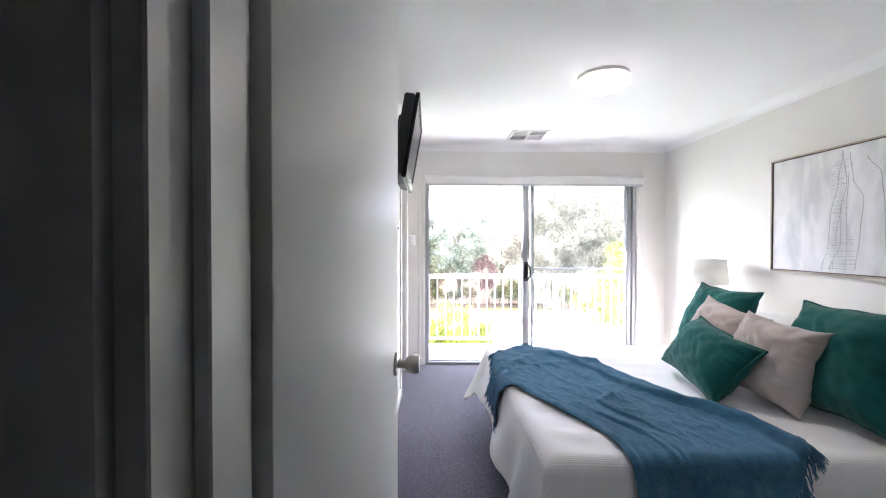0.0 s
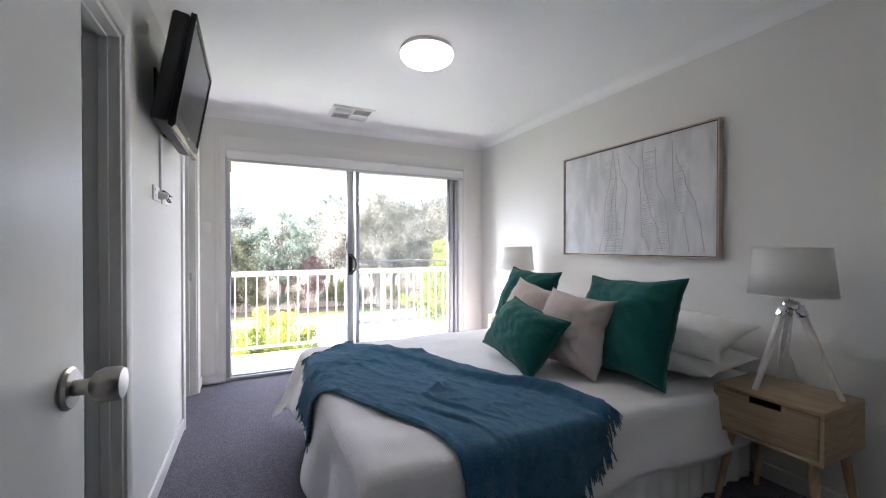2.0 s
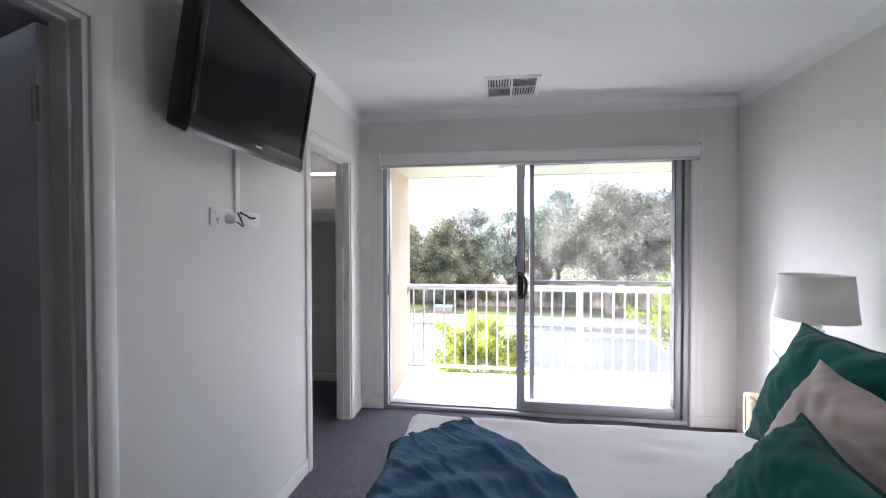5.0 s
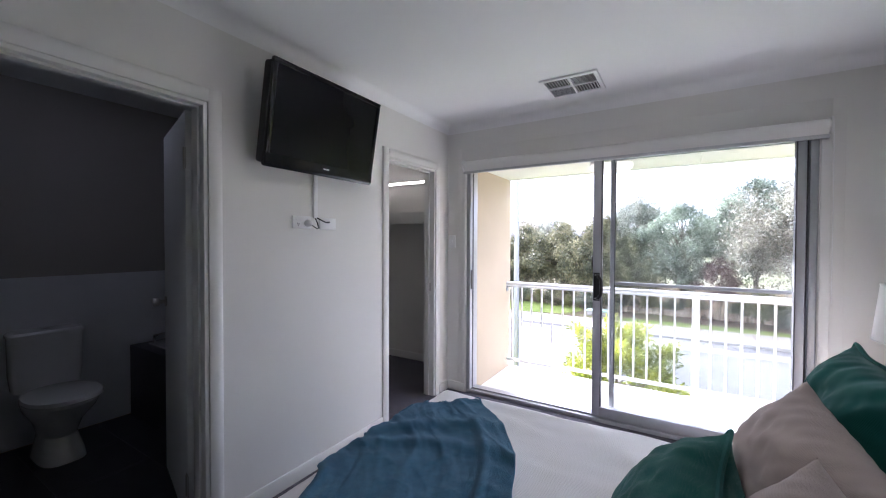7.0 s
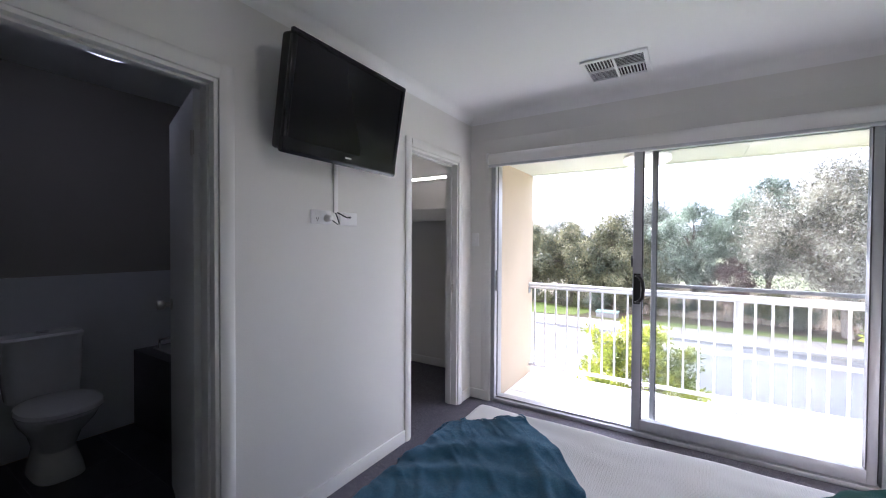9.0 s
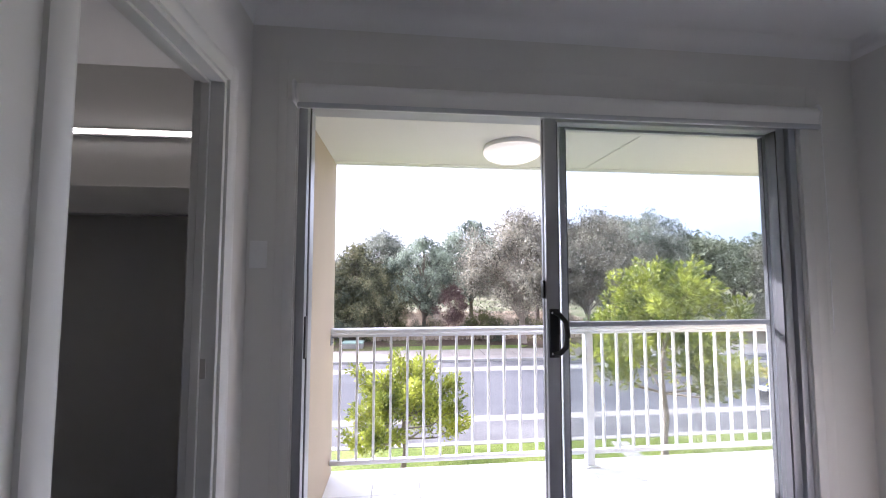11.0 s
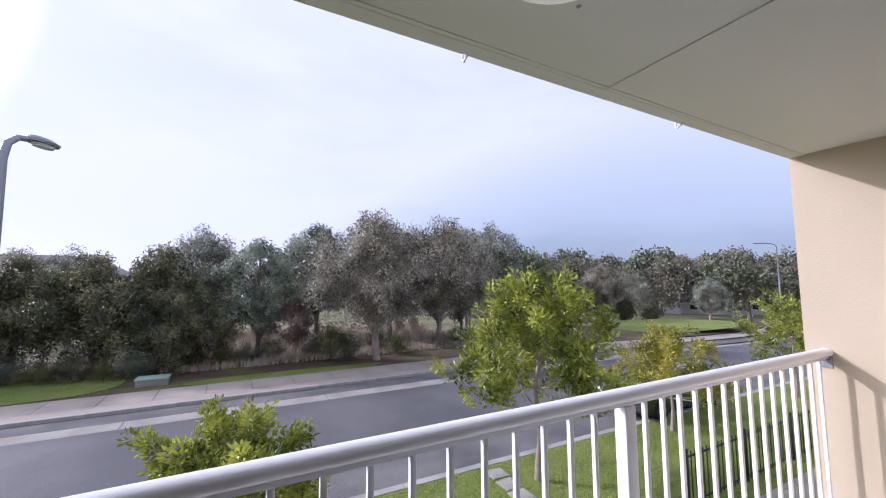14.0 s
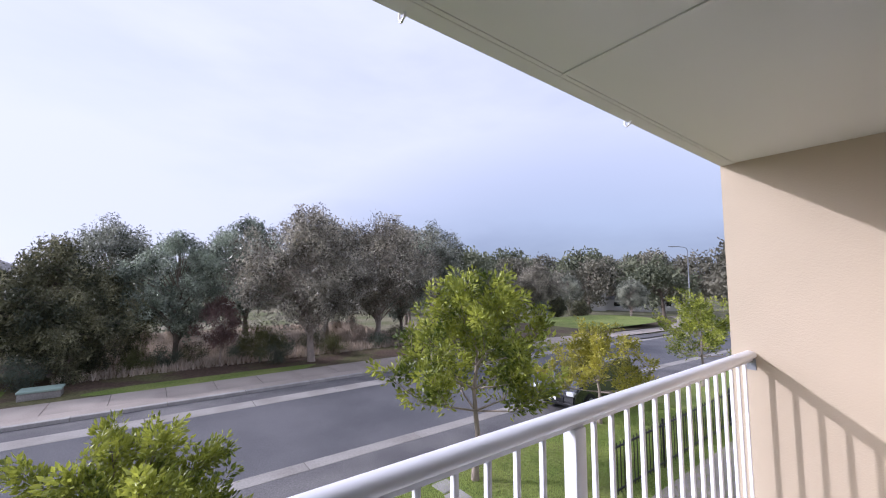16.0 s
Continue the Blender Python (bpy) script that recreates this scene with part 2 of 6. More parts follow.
def clear_glass(name, veil=0.04):
    """Thin pane: clear, mirror-like by Fresnel, with a faint white diffuse veil for haze."""
    m = bpy.data.materials.new(name)
    m.use_nodes = True
    N, L = m.node_tree.nodes, m.node_tree.links
    tr, gl, di = N.new("ShaderNodeBsdfTransparent"), N.new("ShaderNodeBsdfGlossy"), N.new("ShaderNodeBsdfDiffuse")
    tr.inputs[0].default_value = (0.95, 0.965, 0.96, 1)
    gl.inputs["Roughness"].default_value = 0.01
    di.inputs[0].default_value = (0.9, 0.92, 0.95, 1)
    lw, pw, ma = N.new("ShaderNodeLayerWeight"), N.new("ShaderNodeMath"), N.new("ShaderNodeMath")
    pw.operation, ma.operation = "POWER", "MULTIPLY_ADD"
    pw.inputs[1].default_value, ma.inputs[1].default_value, ma.inputs[2].default_value = 4.5, 0.5, 0.022
    L.new(lw.outputs["Facing"], pw.inputs[0])
    L.new(pw.outputs[0], ma.inputs[0])
    a, b = N.new("ShaderNodeMixShader"), N.new("ShaderNodeMixShader")
    L.new(ma.outputs[0], a.inputs[0])
    L.new(tr.outputs[0], a.inputs[1])
    L.new(gl.outputs[0], a.inputs[2])
    # even white diffuse share imitates the haze over the view
    b.inputs[0].default_value = veil
    L.new(a.outputs[0], b.inputs[1])
    L.new(di.outputs[0], b.inputs[2])
    L.new(b.outputs[0], N["Material Output"].inputs[0])
    return m


def shade_cloth(name, color, thin=0.5):
    m = mat(name, color, 0.95, vary=0.03, scale=40, spec=0.1)
    N, L = m.node_tree.nodes, m.node_tree.links
    t, x = N.new("ShaderNodeBsdfTranslucent"), N.new("ShaderNodeMixShader")
    t.inputs[0].default_value = (*color, 1)
    x.inputs[0].default_value = thin
    L.new(N["Principled BSDF"].outputs[0], x.inputs[1])
    L.new(t.outputs[0], x.inputs[2])
    L.new(x.outputs[0], N["Material Output"].inputs[0])
    return m


WALL = mat("wall paint", (0.74, 0.73, 0.695), 0.62, vary=0.015, scale=3, bump=0.05, bump_scale=180, spec=0.35)
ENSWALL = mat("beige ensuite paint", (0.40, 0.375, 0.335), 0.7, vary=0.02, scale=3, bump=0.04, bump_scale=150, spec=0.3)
CEIL = mat("ceiling paint", (0.84, 0.84, 0.835), 0.85, vary=0.012, scale=2, bump=0.03, bump_scale=150, spec=0.2)
GLOSS = mat("gloss white paint", (0.74, 0.735, 0.705), 0.40, vary=0.02, scale=5, bump=0.02, bump_scale=30)
DOORPAINT = mat("door enamel", (0.74, 0.74, 0.72), 0.50, vary=0.02, scale=4, bump=0.03, bump_scale=14)
CARPET = loop_pile("charcoal carpet", (0.105, 0.099, 0.122), (0.215, 0.205, 0.235))
LINEN = weave("white ribbed cotton", (0.86, 0.85, 0.845), cell=0.007, vary=0.02, depth=0.35, sheen=0.3)
SHEET = mat("white pillow cotton", (0.82, 0.81, 0.79), 0.9, vary=0.02, scale=6, bump=0.12, bump_scale=9, sheen=0.2, spec=0.2)
TEALC = weave("teal linen", (0.009, 0.100, 0.088), cell=0.0028, vary=0.10, depth=0.35, sheen=0.15)
PINKC = weave("blush linen", (0.52, 0.45, 0.42), cell=0.0028, vary=0.07, depth=0.35)
BLUEC = blend("blue wool", (0.034, 0.128, 0.232), (0.054, 0.174, 0.288), 30, 0.34, 0.68, 0.95, 0.5, 260, 0.35)
BLUEC.node_tree.nodes["Principled BSDF"].inputs["Sheen Weight"].default_value = 0.18
OAK = wood("pale oak", (0.44, 0.33, 0.205), (0.34, 0.24, 0.14), (3, 1.2, 26))
OAKLEG = wood("pale oak legs", (0.47, 0.32, 0.18), (0.36, 0.23, 0.12), (20, 20, 2))
DARKIN = mat("shadowed plywood", (0.10, 0.075, 0.05), 0.8, vary=0.1)
WHITEWOOD = wood("whitewashed timber", (0.74, 0.71, 0.66), (0.62, 0.58, 0.52), (20, 20, 2))
SHADE = shade_cloth("lampshade linen", (0.90, 0.89, 0.86), 0.40)
CHROME = mat("chrome", (0.72, 0.72, 0.72), 0.14, 1.0, vary=0.02)
SATIN = mat("satin nickel", (0.55, 0.53, 0.50), 0.28, 1.0, vary=0.03)
ALU = mat("grey anodised aluminium", (0.40, 0.41, 0.43), 0.42, 0.35, vary=0.03, scale=20)
ALUDARK = mat("dark aluminium seal", (0.06, 0.06, 0.065), 0.6, vary=0.1)
BLACKP = mat("black plastic", (0.012, 0.012, 0.013), 0.32, vary=0.1)
TVBLACK = mat("piano black plastic", (0.008, 0.008, 0.009), 0.14, vary=0.05, spec=0.35)
SCREEN = mat("dark screen glass", (0.008, 0.008, 0.010), 0.20, vary=0.05, spec=0.22)
TVMATT = mat("matt black casing", (0.014, 0.014, 0.015), 0.55, vary=0.1)
WHITEP = mat("white plastic", (0.80, 0.80, 0.79), 0.35, vary=0.02)
BARGREY = mat("pale grey aluminium bar", (0.56, 0.57, 0.585), 0.45, 0.2, vary=0.03)
VENTSHADE = mat("duct shade colour", (0.035, 0.030, 0.035), 0.8, vary=0.1)
CANVAS = wood("washed canvas", (0.74, 0.74, 0.75), (0.56, 0.57, 0.585), (1, 3.5, 0.9), 0.85)
CHARCOAL = mat("charcoal line", (0.43, 0.43, 0.435), 0.9, vary=0.3, scale=40)
HATCH = mat("soft grey stroke", (0.455, 0.472, 0.468), 0.9, vary=0.25, scale=30)
FRAMEW = wood("champagne frame", (0.50, 0.42, 0.33), (0.40, 0.33, 0.26), (3, 12, 3), 0.4)
GAPSHADE = mat("shadow gap colour", (0.05, 0.035, 0.03), 0.5, vary=0.1)
PORCELAIN = mat("porcelain", (0.78, 0.78, 0.77), 0.12, vary=0.01)
DARKTILE = mat("charcoal tile", (0.040, 0.040, 0.046), 0.35, vary=0.2, scale=5, bump=0.05)
GROUT = mat("dark grout", (0.07, 0.07, 0.075), 0.9)
WHITETILE = mat("white wall tile", (0.76, 0.77, 0.78), 0.15, vary=0.01)
RENDER = mat("tan wall render", (0.475, 0.402, 0.300), 0.85, vary=0.05, scale=2.5, bump=0.14, bump_scale=110, spec=0.2)
SOFFIT = mat("soffit paint", (0.66, 0.65, 0.60), 0.8, vary=0.02, scale=2, bump=0.03, spec=0.25)
RAILW = mat("white powder coat", (0.78, 0.785, 0.81), 0.30, vary=0.03, scale=12, bump=0.04, bump_scale=40)
DECKT = mat("pale balcony tile", (0.76, 0.75, 0.73), 0.35, vary=0.06, scale=6, bump=0.06, bump_scale=25)
DECKG = mat("balcony grout", (0.50, 0.49, 0.47), 0.9, vary=0.1)
ASPHALT = blend("asphalt", (0.082, 0.082, 0.088), (0.124, 0.122, 0.127), 0.35, 0.38, 0.66, 0.68, 0.35, 30, 0.22)
BAY = blend("worn asphalt", (0.095, 0.092, 0.096), (0.158, 0.152, 0.148), 0.6, 0.38, 0.66, 0.85, 0.35, 30, 0.25)
CONC = blend("concrete", (0.30, 0.285, 0.26), (0.22, 0.205, 0.185), 0.8, 0.40, 0.68, 0.9, 0.25, 22, 0.14)
KERBM = blend("kerb concrete", (0.36, 0.345, 0.32), (0.27, 0.26, 0.24), 1.2, 0.4, 0.66, 0.9, 0.2, 25, 0.12)
PATHM = blend("footpath concrete", (0.34, 0.30, 0.26), (0.27, 0.235, 0.205), 0.7, 0.40, 0.68, 0.9, 0.2, 24, 0.10)
LAWN = blend("lawn", (0.125, 0.175, 0.034), (0.19, 0.215, 0.06), 0.8, 0.36, 0.66, 0.95, 0.9, 18, 0.35)
EARTH = blend("garden earth", (0.085, 0.058, 0.040), (0.11, 0.105, 0.045), 0.55, 0.44, 0.60, 0.95, 0.8, 9, 0.35)
DRY = blend("dry grassland", (0.20, 0.18, 0.12), (0.11, 0.12, 0.05), 0.25, 0.40, 0.60, 0.95, 0.8, 6, 0.35)
GRASSB = foliage("grass blades", (0.11, 0.175, 0.025), (0.36, 0.42, 0.10), 0.6, 0.3)
# crown leaves: low and high colours carry painted shade and sun highlights
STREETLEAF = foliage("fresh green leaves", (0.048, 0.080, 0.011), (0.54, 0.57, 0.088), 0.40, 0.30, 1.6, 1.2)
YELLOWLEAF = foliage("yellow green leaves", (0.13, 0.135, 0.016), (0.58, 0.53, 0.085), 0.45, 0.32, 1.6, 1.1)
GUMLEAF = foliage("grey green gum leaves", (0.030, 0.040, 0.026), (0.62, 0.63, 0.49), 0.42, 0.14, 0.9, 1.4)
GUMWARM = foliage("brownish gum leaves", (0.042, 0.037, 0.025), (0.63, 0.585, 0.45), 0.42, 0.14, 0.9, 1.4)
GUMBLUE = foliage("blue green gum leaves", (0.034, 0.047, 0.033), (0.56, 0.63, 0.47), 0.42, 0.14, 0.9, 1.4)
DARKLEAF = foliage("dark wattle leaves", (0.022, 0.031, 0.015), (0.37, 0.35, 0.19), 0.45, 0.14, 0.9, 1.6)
FARLEAF = foliage("distant olive leaves", (0.075, 0.088, 0.052), (0.24, 0.255, 0.16), 0.7, 0.2, 0.25)
FARGREY = foliage("distant grey leaves", (0.095, 0.093, 0.068), (0.28, 0.265, 0.195), 0.7, 0.2, 0.25)
PINKLEAF = foliage("dusky pink twigs", (0.10, 0.062, 0.055), (0.24, 0.16, 0.14), 0.7, 0.15)
STRAW = foliage("straw grass", (0.32, 0.265, 0.20), (0.58, 0.49, 0.39), 0.8, 0.25)
SAGE = foliage("sage shrub leaves", (0.060, 0.080, 0.055), (0.17, 0.20, 0.14), 0.6, 0.2)
BARK = mat("bark", (0.16, 0.13, 0.10), 0.9, vary=0.35, scale=10, bump=0.6, bump_scale=25)
PALEBARK = mat("pale bark", (0.30, 0.25, 0.205), 0.9, vary=0.3, scale=8, bump=0.5, bump_scale=22)
GALV = mat("galvanised steel", (0.28, 0.295, 0.32), 0.5, 0.6, vary=0.08, scale=6)
LENS = mat("lamp lens", (0.62, 0.64, 0.66), 0.2, vary=0.05)
PITGREEN = mat("pale green lid", (0.27, 0.36, 0.30), 0.6, vary=0.08)
CARDARK = mat("charcoal car paint", (0.022, 0.023, 0.026), 0.18, vary=0.04, coat=1.0)
CARGLASS = mat("tinted car glass", (0.012, 0.014, 0.016), 0.05, vary=0.05)
TYREM = mat("tyre rubber", (0.015, 0.015, 0.015), 0.8, vary=0.2)
FENCEM = mat("black steel", (0.010, 0.010, 0.011), 0.4, vary=0.1)
ROOFM = mat("grey roof tiles", (0.17, 0.165, 0.165), 0.8, vary=0.15, scale=3)
ROOFRED = mat("brown roof tiles", (0.20, 0.13, 0.10), 0.8, vary=0.15, scale=3)
HOUSEW = mat("pale house wall", (0.62, 0.60, 0.55), 0.85, vary=0.05, scale=1)
LIT = glow("lit opal diffuser", (1.0, 0.88, 0.70), 2.8)


def bulb_behind(m, rim, middle):
    """The dome glows most where the bulb sits behind it."""
    N, L = m.node_tree.nodes, m.node_tree.links
    tc, sx, mr = N.new("ShaderNodeTexCoord"), N.new("ShaderNodeSeparateXYZ"), N.new("ShaderNodeMapRange")
    L.new(tc.outputs["Object"], sx.inputs[0])
    L.new(sx.outputs["Z"], mr.inputs["Value"])
    mr.inputs["From Min"].default_value, mr.inputs["From Max"].default_value = -0.055, -0.092
    mr.inputs["To Min"].default_value, mr.inputs["To Max"].default_value = rim, middle
    L.new(mr.outputs[0], N["Principled BSDF"].inputs["Emission Strength"])


bulb_behind(LIT, 0.35, 2.2)
OPAL = mat("opal diffuser", (0.84, 0.82, 0.76), 0.35, vary=0.02)
DIMLIT = glow("dim opal diffuser", (0.92, 0.95, 1.0), 0.24)
CREAMLIT = glow("softly lit cream diffuser", (1.0, 0.88, 0.66), 0.15)
STRIP = glow("warm light strip", (1.0, 0.90, 0.72), 2.0)
GLASS = clear_glass("door glass", 0.007)
SCREENMESH = clear_glass("insect screen and glass", 0.035)
SIGNW = mat("white marking", (0.75, 0.75, 0.74), 0.7, vary=0.1)

# ---- building helpers ----


def finish(bm, name, material, smooth=35):
    me = bpy.data.meshes.new(name)
    bm.normal_update()
    bm.to_mesh(me)
    bm.free()
    if smooth:
        for p in me.polygons:
            p.use_smooth = True
        me.set_sharp_from_angle(angle=radians(smooth))
    me.materials.append(material)
    return me


def part(name, bm, material, parent, label="", smooth=35):
    """Links a bmesh as one mesh object under a thing or under a part."""
    ob = new(name, finish(bm, name, material, smooth))
    ob.parent = parent
    return tagged(ob, label)


def thing(name, at, label, category, group="", rz=0.0):
    ob = new(name)
    ob.empty_display_size = 0.1
    ob.matrix_basis = pose(*at, 0, 0, rz)
    return tagged(ob, label, category, group)


def single(name, bm, material, label, category, group="", smooth=35):
    return tagged(new(name, finish(bm, name, material, smooth)), label, category, group)


def setting(name, bm, material, label="", category="", smooth=35):
    return tagged(new(name, finish(bm, name, material, smooth)), label, category, kind="structure")


def merge(bm, other, m=None):
    if m is not None:
        other.transform(m)
    me = bpy.data.meshes.new("tmp")
    other.to_mesh(me)
    other.free()
    bm.from_mesh(me)
    bpy.data.meshes.remove(me)
    return bm


def box(x0, y0, z0, x1, y1, z1, r=0.0, seg=2, bm=None, m=None):
    b = bmesh.new()
    bmesh.ops.create_cube(b, size=1, matrix=Matrix.Translation(((x0 + x1) / 2, (y0 + y1) / 2, (z0 + z1) / 2)) @ Matrix.Diagonal((abs(x1 - x0), abs(y1 - y0), abs(z1 - z0), 1)))
    if r:
        bmesh.ops.bevel(b, geom=b.edges[:], offset=r, segments=seg, affect="EDGES", profile=0.5)
    if bm is None:
        if m is not None:
            b.transform(m)
        return b
    return merge(bm, b, m)


def tube(points, radii, seg=10, bm=None, cap=True):
    """A round bar through points, with a radius at each."""
    bm = bm or bmesh.new()
    pts = [Vector(p) for p in points]
    if not isinstance(radii, (list, tuple)):
        radii = [radii] * len(pts)
    rings, side = [], None
    for i, p in enumerate(pts):
        d = (pts[min(i + 1, len(pts) - 1)] - pts[max(i - 1, 0)]).normalized()
        if side is None:
            side = d.orthogonal().normalized()
        side = (side - d * side.dot(d)).normalized()
        up = d.cross(side)
        rings.append([bm.verts.new(p + (side * math.cos(a) + up * math.sin(a)) * radii[i]) for a in (2 * math.pi * k / seg for k in range(seg))])
    for a, b in zip(rings, rings[1:]):
        for k in range(seg):
            bm.faces.new((a[k], a[(k + 1) % seg], b[(k + 1) % seg], b[k]))
    if cap:
        bm.faces.new(rings[0][::-1])
        bm.faces.new(rings[-1])
    return bm


def lathe(profile, seg=32, bm=None, at=(0, 0, 0)):
    """Turns (radius, height) pairs about the vertical."""
    bm = bm or bmesh.new()
    o, rings = Vector(at), []
    for r, z in profile:
        if r < 1e-5:
            rings.append([bm.verts.new(o + Vector((0, 0, z)))])
        else:
            rings.append([bm.verts.new(o + Vector((r * math.cos(2 * math.pi * k / seg), r * math.sin(2 * math.pi * k / seg), z))) for k in range(seg)])
    for a, b in zip(rings, rings[1:]):
        for k in range(seg):
            q = [a[k % len(a)], a[(k + 1) % len(a)], b[(k + 1) % len(b)], b[k % len(b)]]
            q = [v for i, v in enumerate(q) if v not in q[:i]]
            if len(q) > 2:
                bm.faces.new(q)
    return bm


def prism(outline, axis, a, b, bm=None, r=0.0):
    """Extrudes a closed outline (pairs) along axis 'x', 'y' or 'z' from a to b."""
    put = {"x": lambda u, v, w: (w, u, v), "y": lambda u, v, w: (u, w, v), "z": lambda u, v, w: (u, v, w)}[axis]
    t = bmesh.new()
    one = [t.verts.new(put(u, v, a)) for u, v in outline]
    two = [t.verts.new(put(u, v, b)) for u, v in outline]
    n = len(outline)
    t.faces.new(one)
    t.faces.new(two[::-1])
    for i in range(n):
        t.faces.new((one[i], two[i], two[(i + 1) % n], one[(i + 1) % n]))
    bmesh.ops.recalc_face_normals(t, faces=t.faces[:])
    if r:
        bmesh.ops.bevel(t, geom=t.edges[:], offset=r, segments=2, affect="EDGES")
    return t if bm is None else merge(bm, t)


def grid_mesh(fn, nu, nv, closed=False):
    """A sheet of quads, fn(u, v) with u, v in 0..1."""
    bm = bmesh.new()
    rows = [[bm.verts.new(fn(i / nu, j / nv)) for j in range(nv + 1)] for i in range(nu + 1)]
    for i in range(nu):
        for j in range(nv):
            bm.faces.new((rows[i][j], rows[i + 1][j], rows[i + 1][j + 1], rows[i][j + 1]))
    return bm

# ---- the rooms ----
XW, XE, YS, YN, ZC = 0.09, 3.03, 1.00, 5.09, 2.49     # bedroom faces and ceiling
SX0, SX1, SZ = 0.29, 2.70, 2.135                        # sliding door opening
EN0, EN1 = 2.19, 2.88                                  # ensuite doorway, along y
RB0, RB1 = 4.195, 4.865                                # robe doorway, along y
DH = 2.055                                             # doorway height
DX0, DX1 = 0.25, 1.09                                  # bedroom doorway, along x
TH = 0.11                                              # partition thickness

# floors
setting("floor", box(-0.02, YS - TH, -0.12, XE, YN + 0.05, 0.0), CARPET, "charcoal loop pile bedroom carpet", "carpet")
setting("floor_robe", box(-1.62, 4.10, -0.12, -0.02, 5.65, 0.0), CARPET, "charcoal loop pile carpet in the robe", "carpet")
setting("floor_hall", box(-1.6, -1.6, -0.12, 2.4, YS - TH, 0.0), CARPET, "charcoal carpet in the hall", "carpet")
setting("floor_ensuite", box(-1.82, 1.10, -0.12, -0.02, 4.0, -0.006), GROUT, "dark grout bed of the ensuite floor", "floor")

# bedroom walls
bm = box(XW - TH, YS - TH, 0, XW, EN0, ZC)
box(XW - TH, EN0, DH, XW, EN1, ZC, bm=bm)
box(XW - TH, EN1, 0, XW, RB0, ZC, bm=bm)
box(XW - TH, RB0, DH, XW, RB1, ZC, bm=bm)
box(XW - TH, RB1, 0, XW, YN, ZC, bm=bm)
setting("wall_west", bm, WALL, "off-white painted plasterboard wall with two doorways", "wall")
bm = box(XW - TH, YN, 0, SX0, YN + 0.19, ZC)
box(SX0, YN, SZ, SX1, YN + 0.19, ZC, bm=bm)
box(SX1, YN, 0, XE + 0.12, YN + 0.19, ZC, bm=bm)
setting("wall_north", bm, WALL, "off-white painted wall round the balcony door", "wall")
setting("wall_east", box(XE, YS - TH, 0, XE + 0.12, YN, ZC), WALL, "off-white painted plasterboard wall behind the bed", "wall")
bm = box(XW, YS - TH, 0, DX0, YS, ZC)
box(DX0, YS - TH, DH, DX1, YS, ZC, bm=bm)
box(DX1, YS - TH, 0, XE, YS, ZC, bm=bm)
setting("wall_south", bm, WALL, "off-white painted wall with the bedroom doorway", "wall")
setting("ceiling", box(XW - TH, YS - TH, ZC, XE + 0.12, YN + 0.19, ZC + 0.08), CEIL, "flat white plasterboard ceiling", "ceiling")

# hall, ensuite and robe shells
bm = box(-1.6, -1.7, 0, 2.4, -1.6, ZC)
box(-1.7, -1.7, 0, -1.6, YS - TH, ZC, bm=bm)
box(2.4, -1.7, 0, 2.5, YS - TH, ZC, bm=bm)
box(-1.6, YS - TH, 0, XW - TH, YS, ZC, bm=bm)
setting("wall_hall", bm, WALL, "off-white painted hall walls", "wall")
setting("ceiling_hall", box(-1.7, -1.7, ZC, 2.5, YS - TH, ZC + 0.08), CEIL, "flat white hall ceiling", "ceiling")
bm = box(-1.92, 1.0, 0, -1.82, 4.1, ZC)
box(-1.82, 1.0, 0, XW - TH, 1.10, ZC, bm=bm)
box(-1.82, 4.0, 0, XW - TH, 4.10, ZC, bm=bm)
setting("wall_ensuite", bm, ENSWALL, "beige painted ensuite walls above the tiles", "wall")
setting("ceiling_ensuite", box(-1.92, 1.0, ZC, XW - TH, 4.1, ZC + 0.08), CEIL, "flat white ensuite ceiling", "ceiling")
bm = box(-1.72, 4.10, 0, -1.62, 5.75, ZC)
box(-1.62, 5.65, 0, XW - TH, 5.75, ZC, bm=bm)
box(XW - TH, YN + 0.19, 0, 0.0, 5.75, ZC, bm=bm)
setting("wall_robe", bm, WALL, "off-white painted walk-in robe walls", "wall")
setting("ceiling_robe", box(-1.72, 4.10, ZC, XW - TH, 5.75, ZC + 0.08), CEIL, "flat white robe ceiling", "ceiling")


# cornice, skirting, architraves
def cove(n=5, d=0.07):
    return [(0, 0), (d, 0)] + [(d * (1 - math.sin(a)), -d * (1 - math.cos(a))) for a in (math.pi / 2 * k / n for k in range(1, n))] + [(0, -d)]


bm = bmesh.new()
prism([(XW + u, ZC + v) for u, v in cove()], "y", YS, YN, bm)
prism([(XE - u, ZC + v) for u, v in cove()], "y", YS, YN, bm)
prism([(YN - u, ZC + v) for u, v in cove()], "x", XW, XE, bm)
prism([(YS + u, ZC + v) for u, v in cove()], "x", XW, XE, bm)
setting("trim_cornice", bm, CEIL, "white coved plaster cornice", "cornice")

SK = 0.085
bm = box(XW, YS, 0, XW + 0.013, EN0 - 0.065, SK, 0.004)
box(XW, EN1 + 0.065, 0, XW + 0.013, RB0 - 0.065, SK, 0.004, bm=bm)
box(XW, RB1 + 0.066, 0, XW + 0.013, YN, SK, 0.004, bm=bm)
box(XW + 0.013, YN - 0.013, 0, SX0 - 0.004, YN, SK, 0.004, bm=bm)
box(SX1 + 0.004, YN - 0.013, 0, XE, YN, SK, 0.004, bm=bm)
box(XE - 0.013, YS, 0, XE, YN - 0.013, SK, 0.004, bm=bm)
box(DX1 + 0.065, YS, 0, XE - 0.013, YS + 0.013, SK, 0.004, bm=bm)
box(-1.62, 5.637, 0, -0.02, 5.65, SK, 0.004, bm=bm)
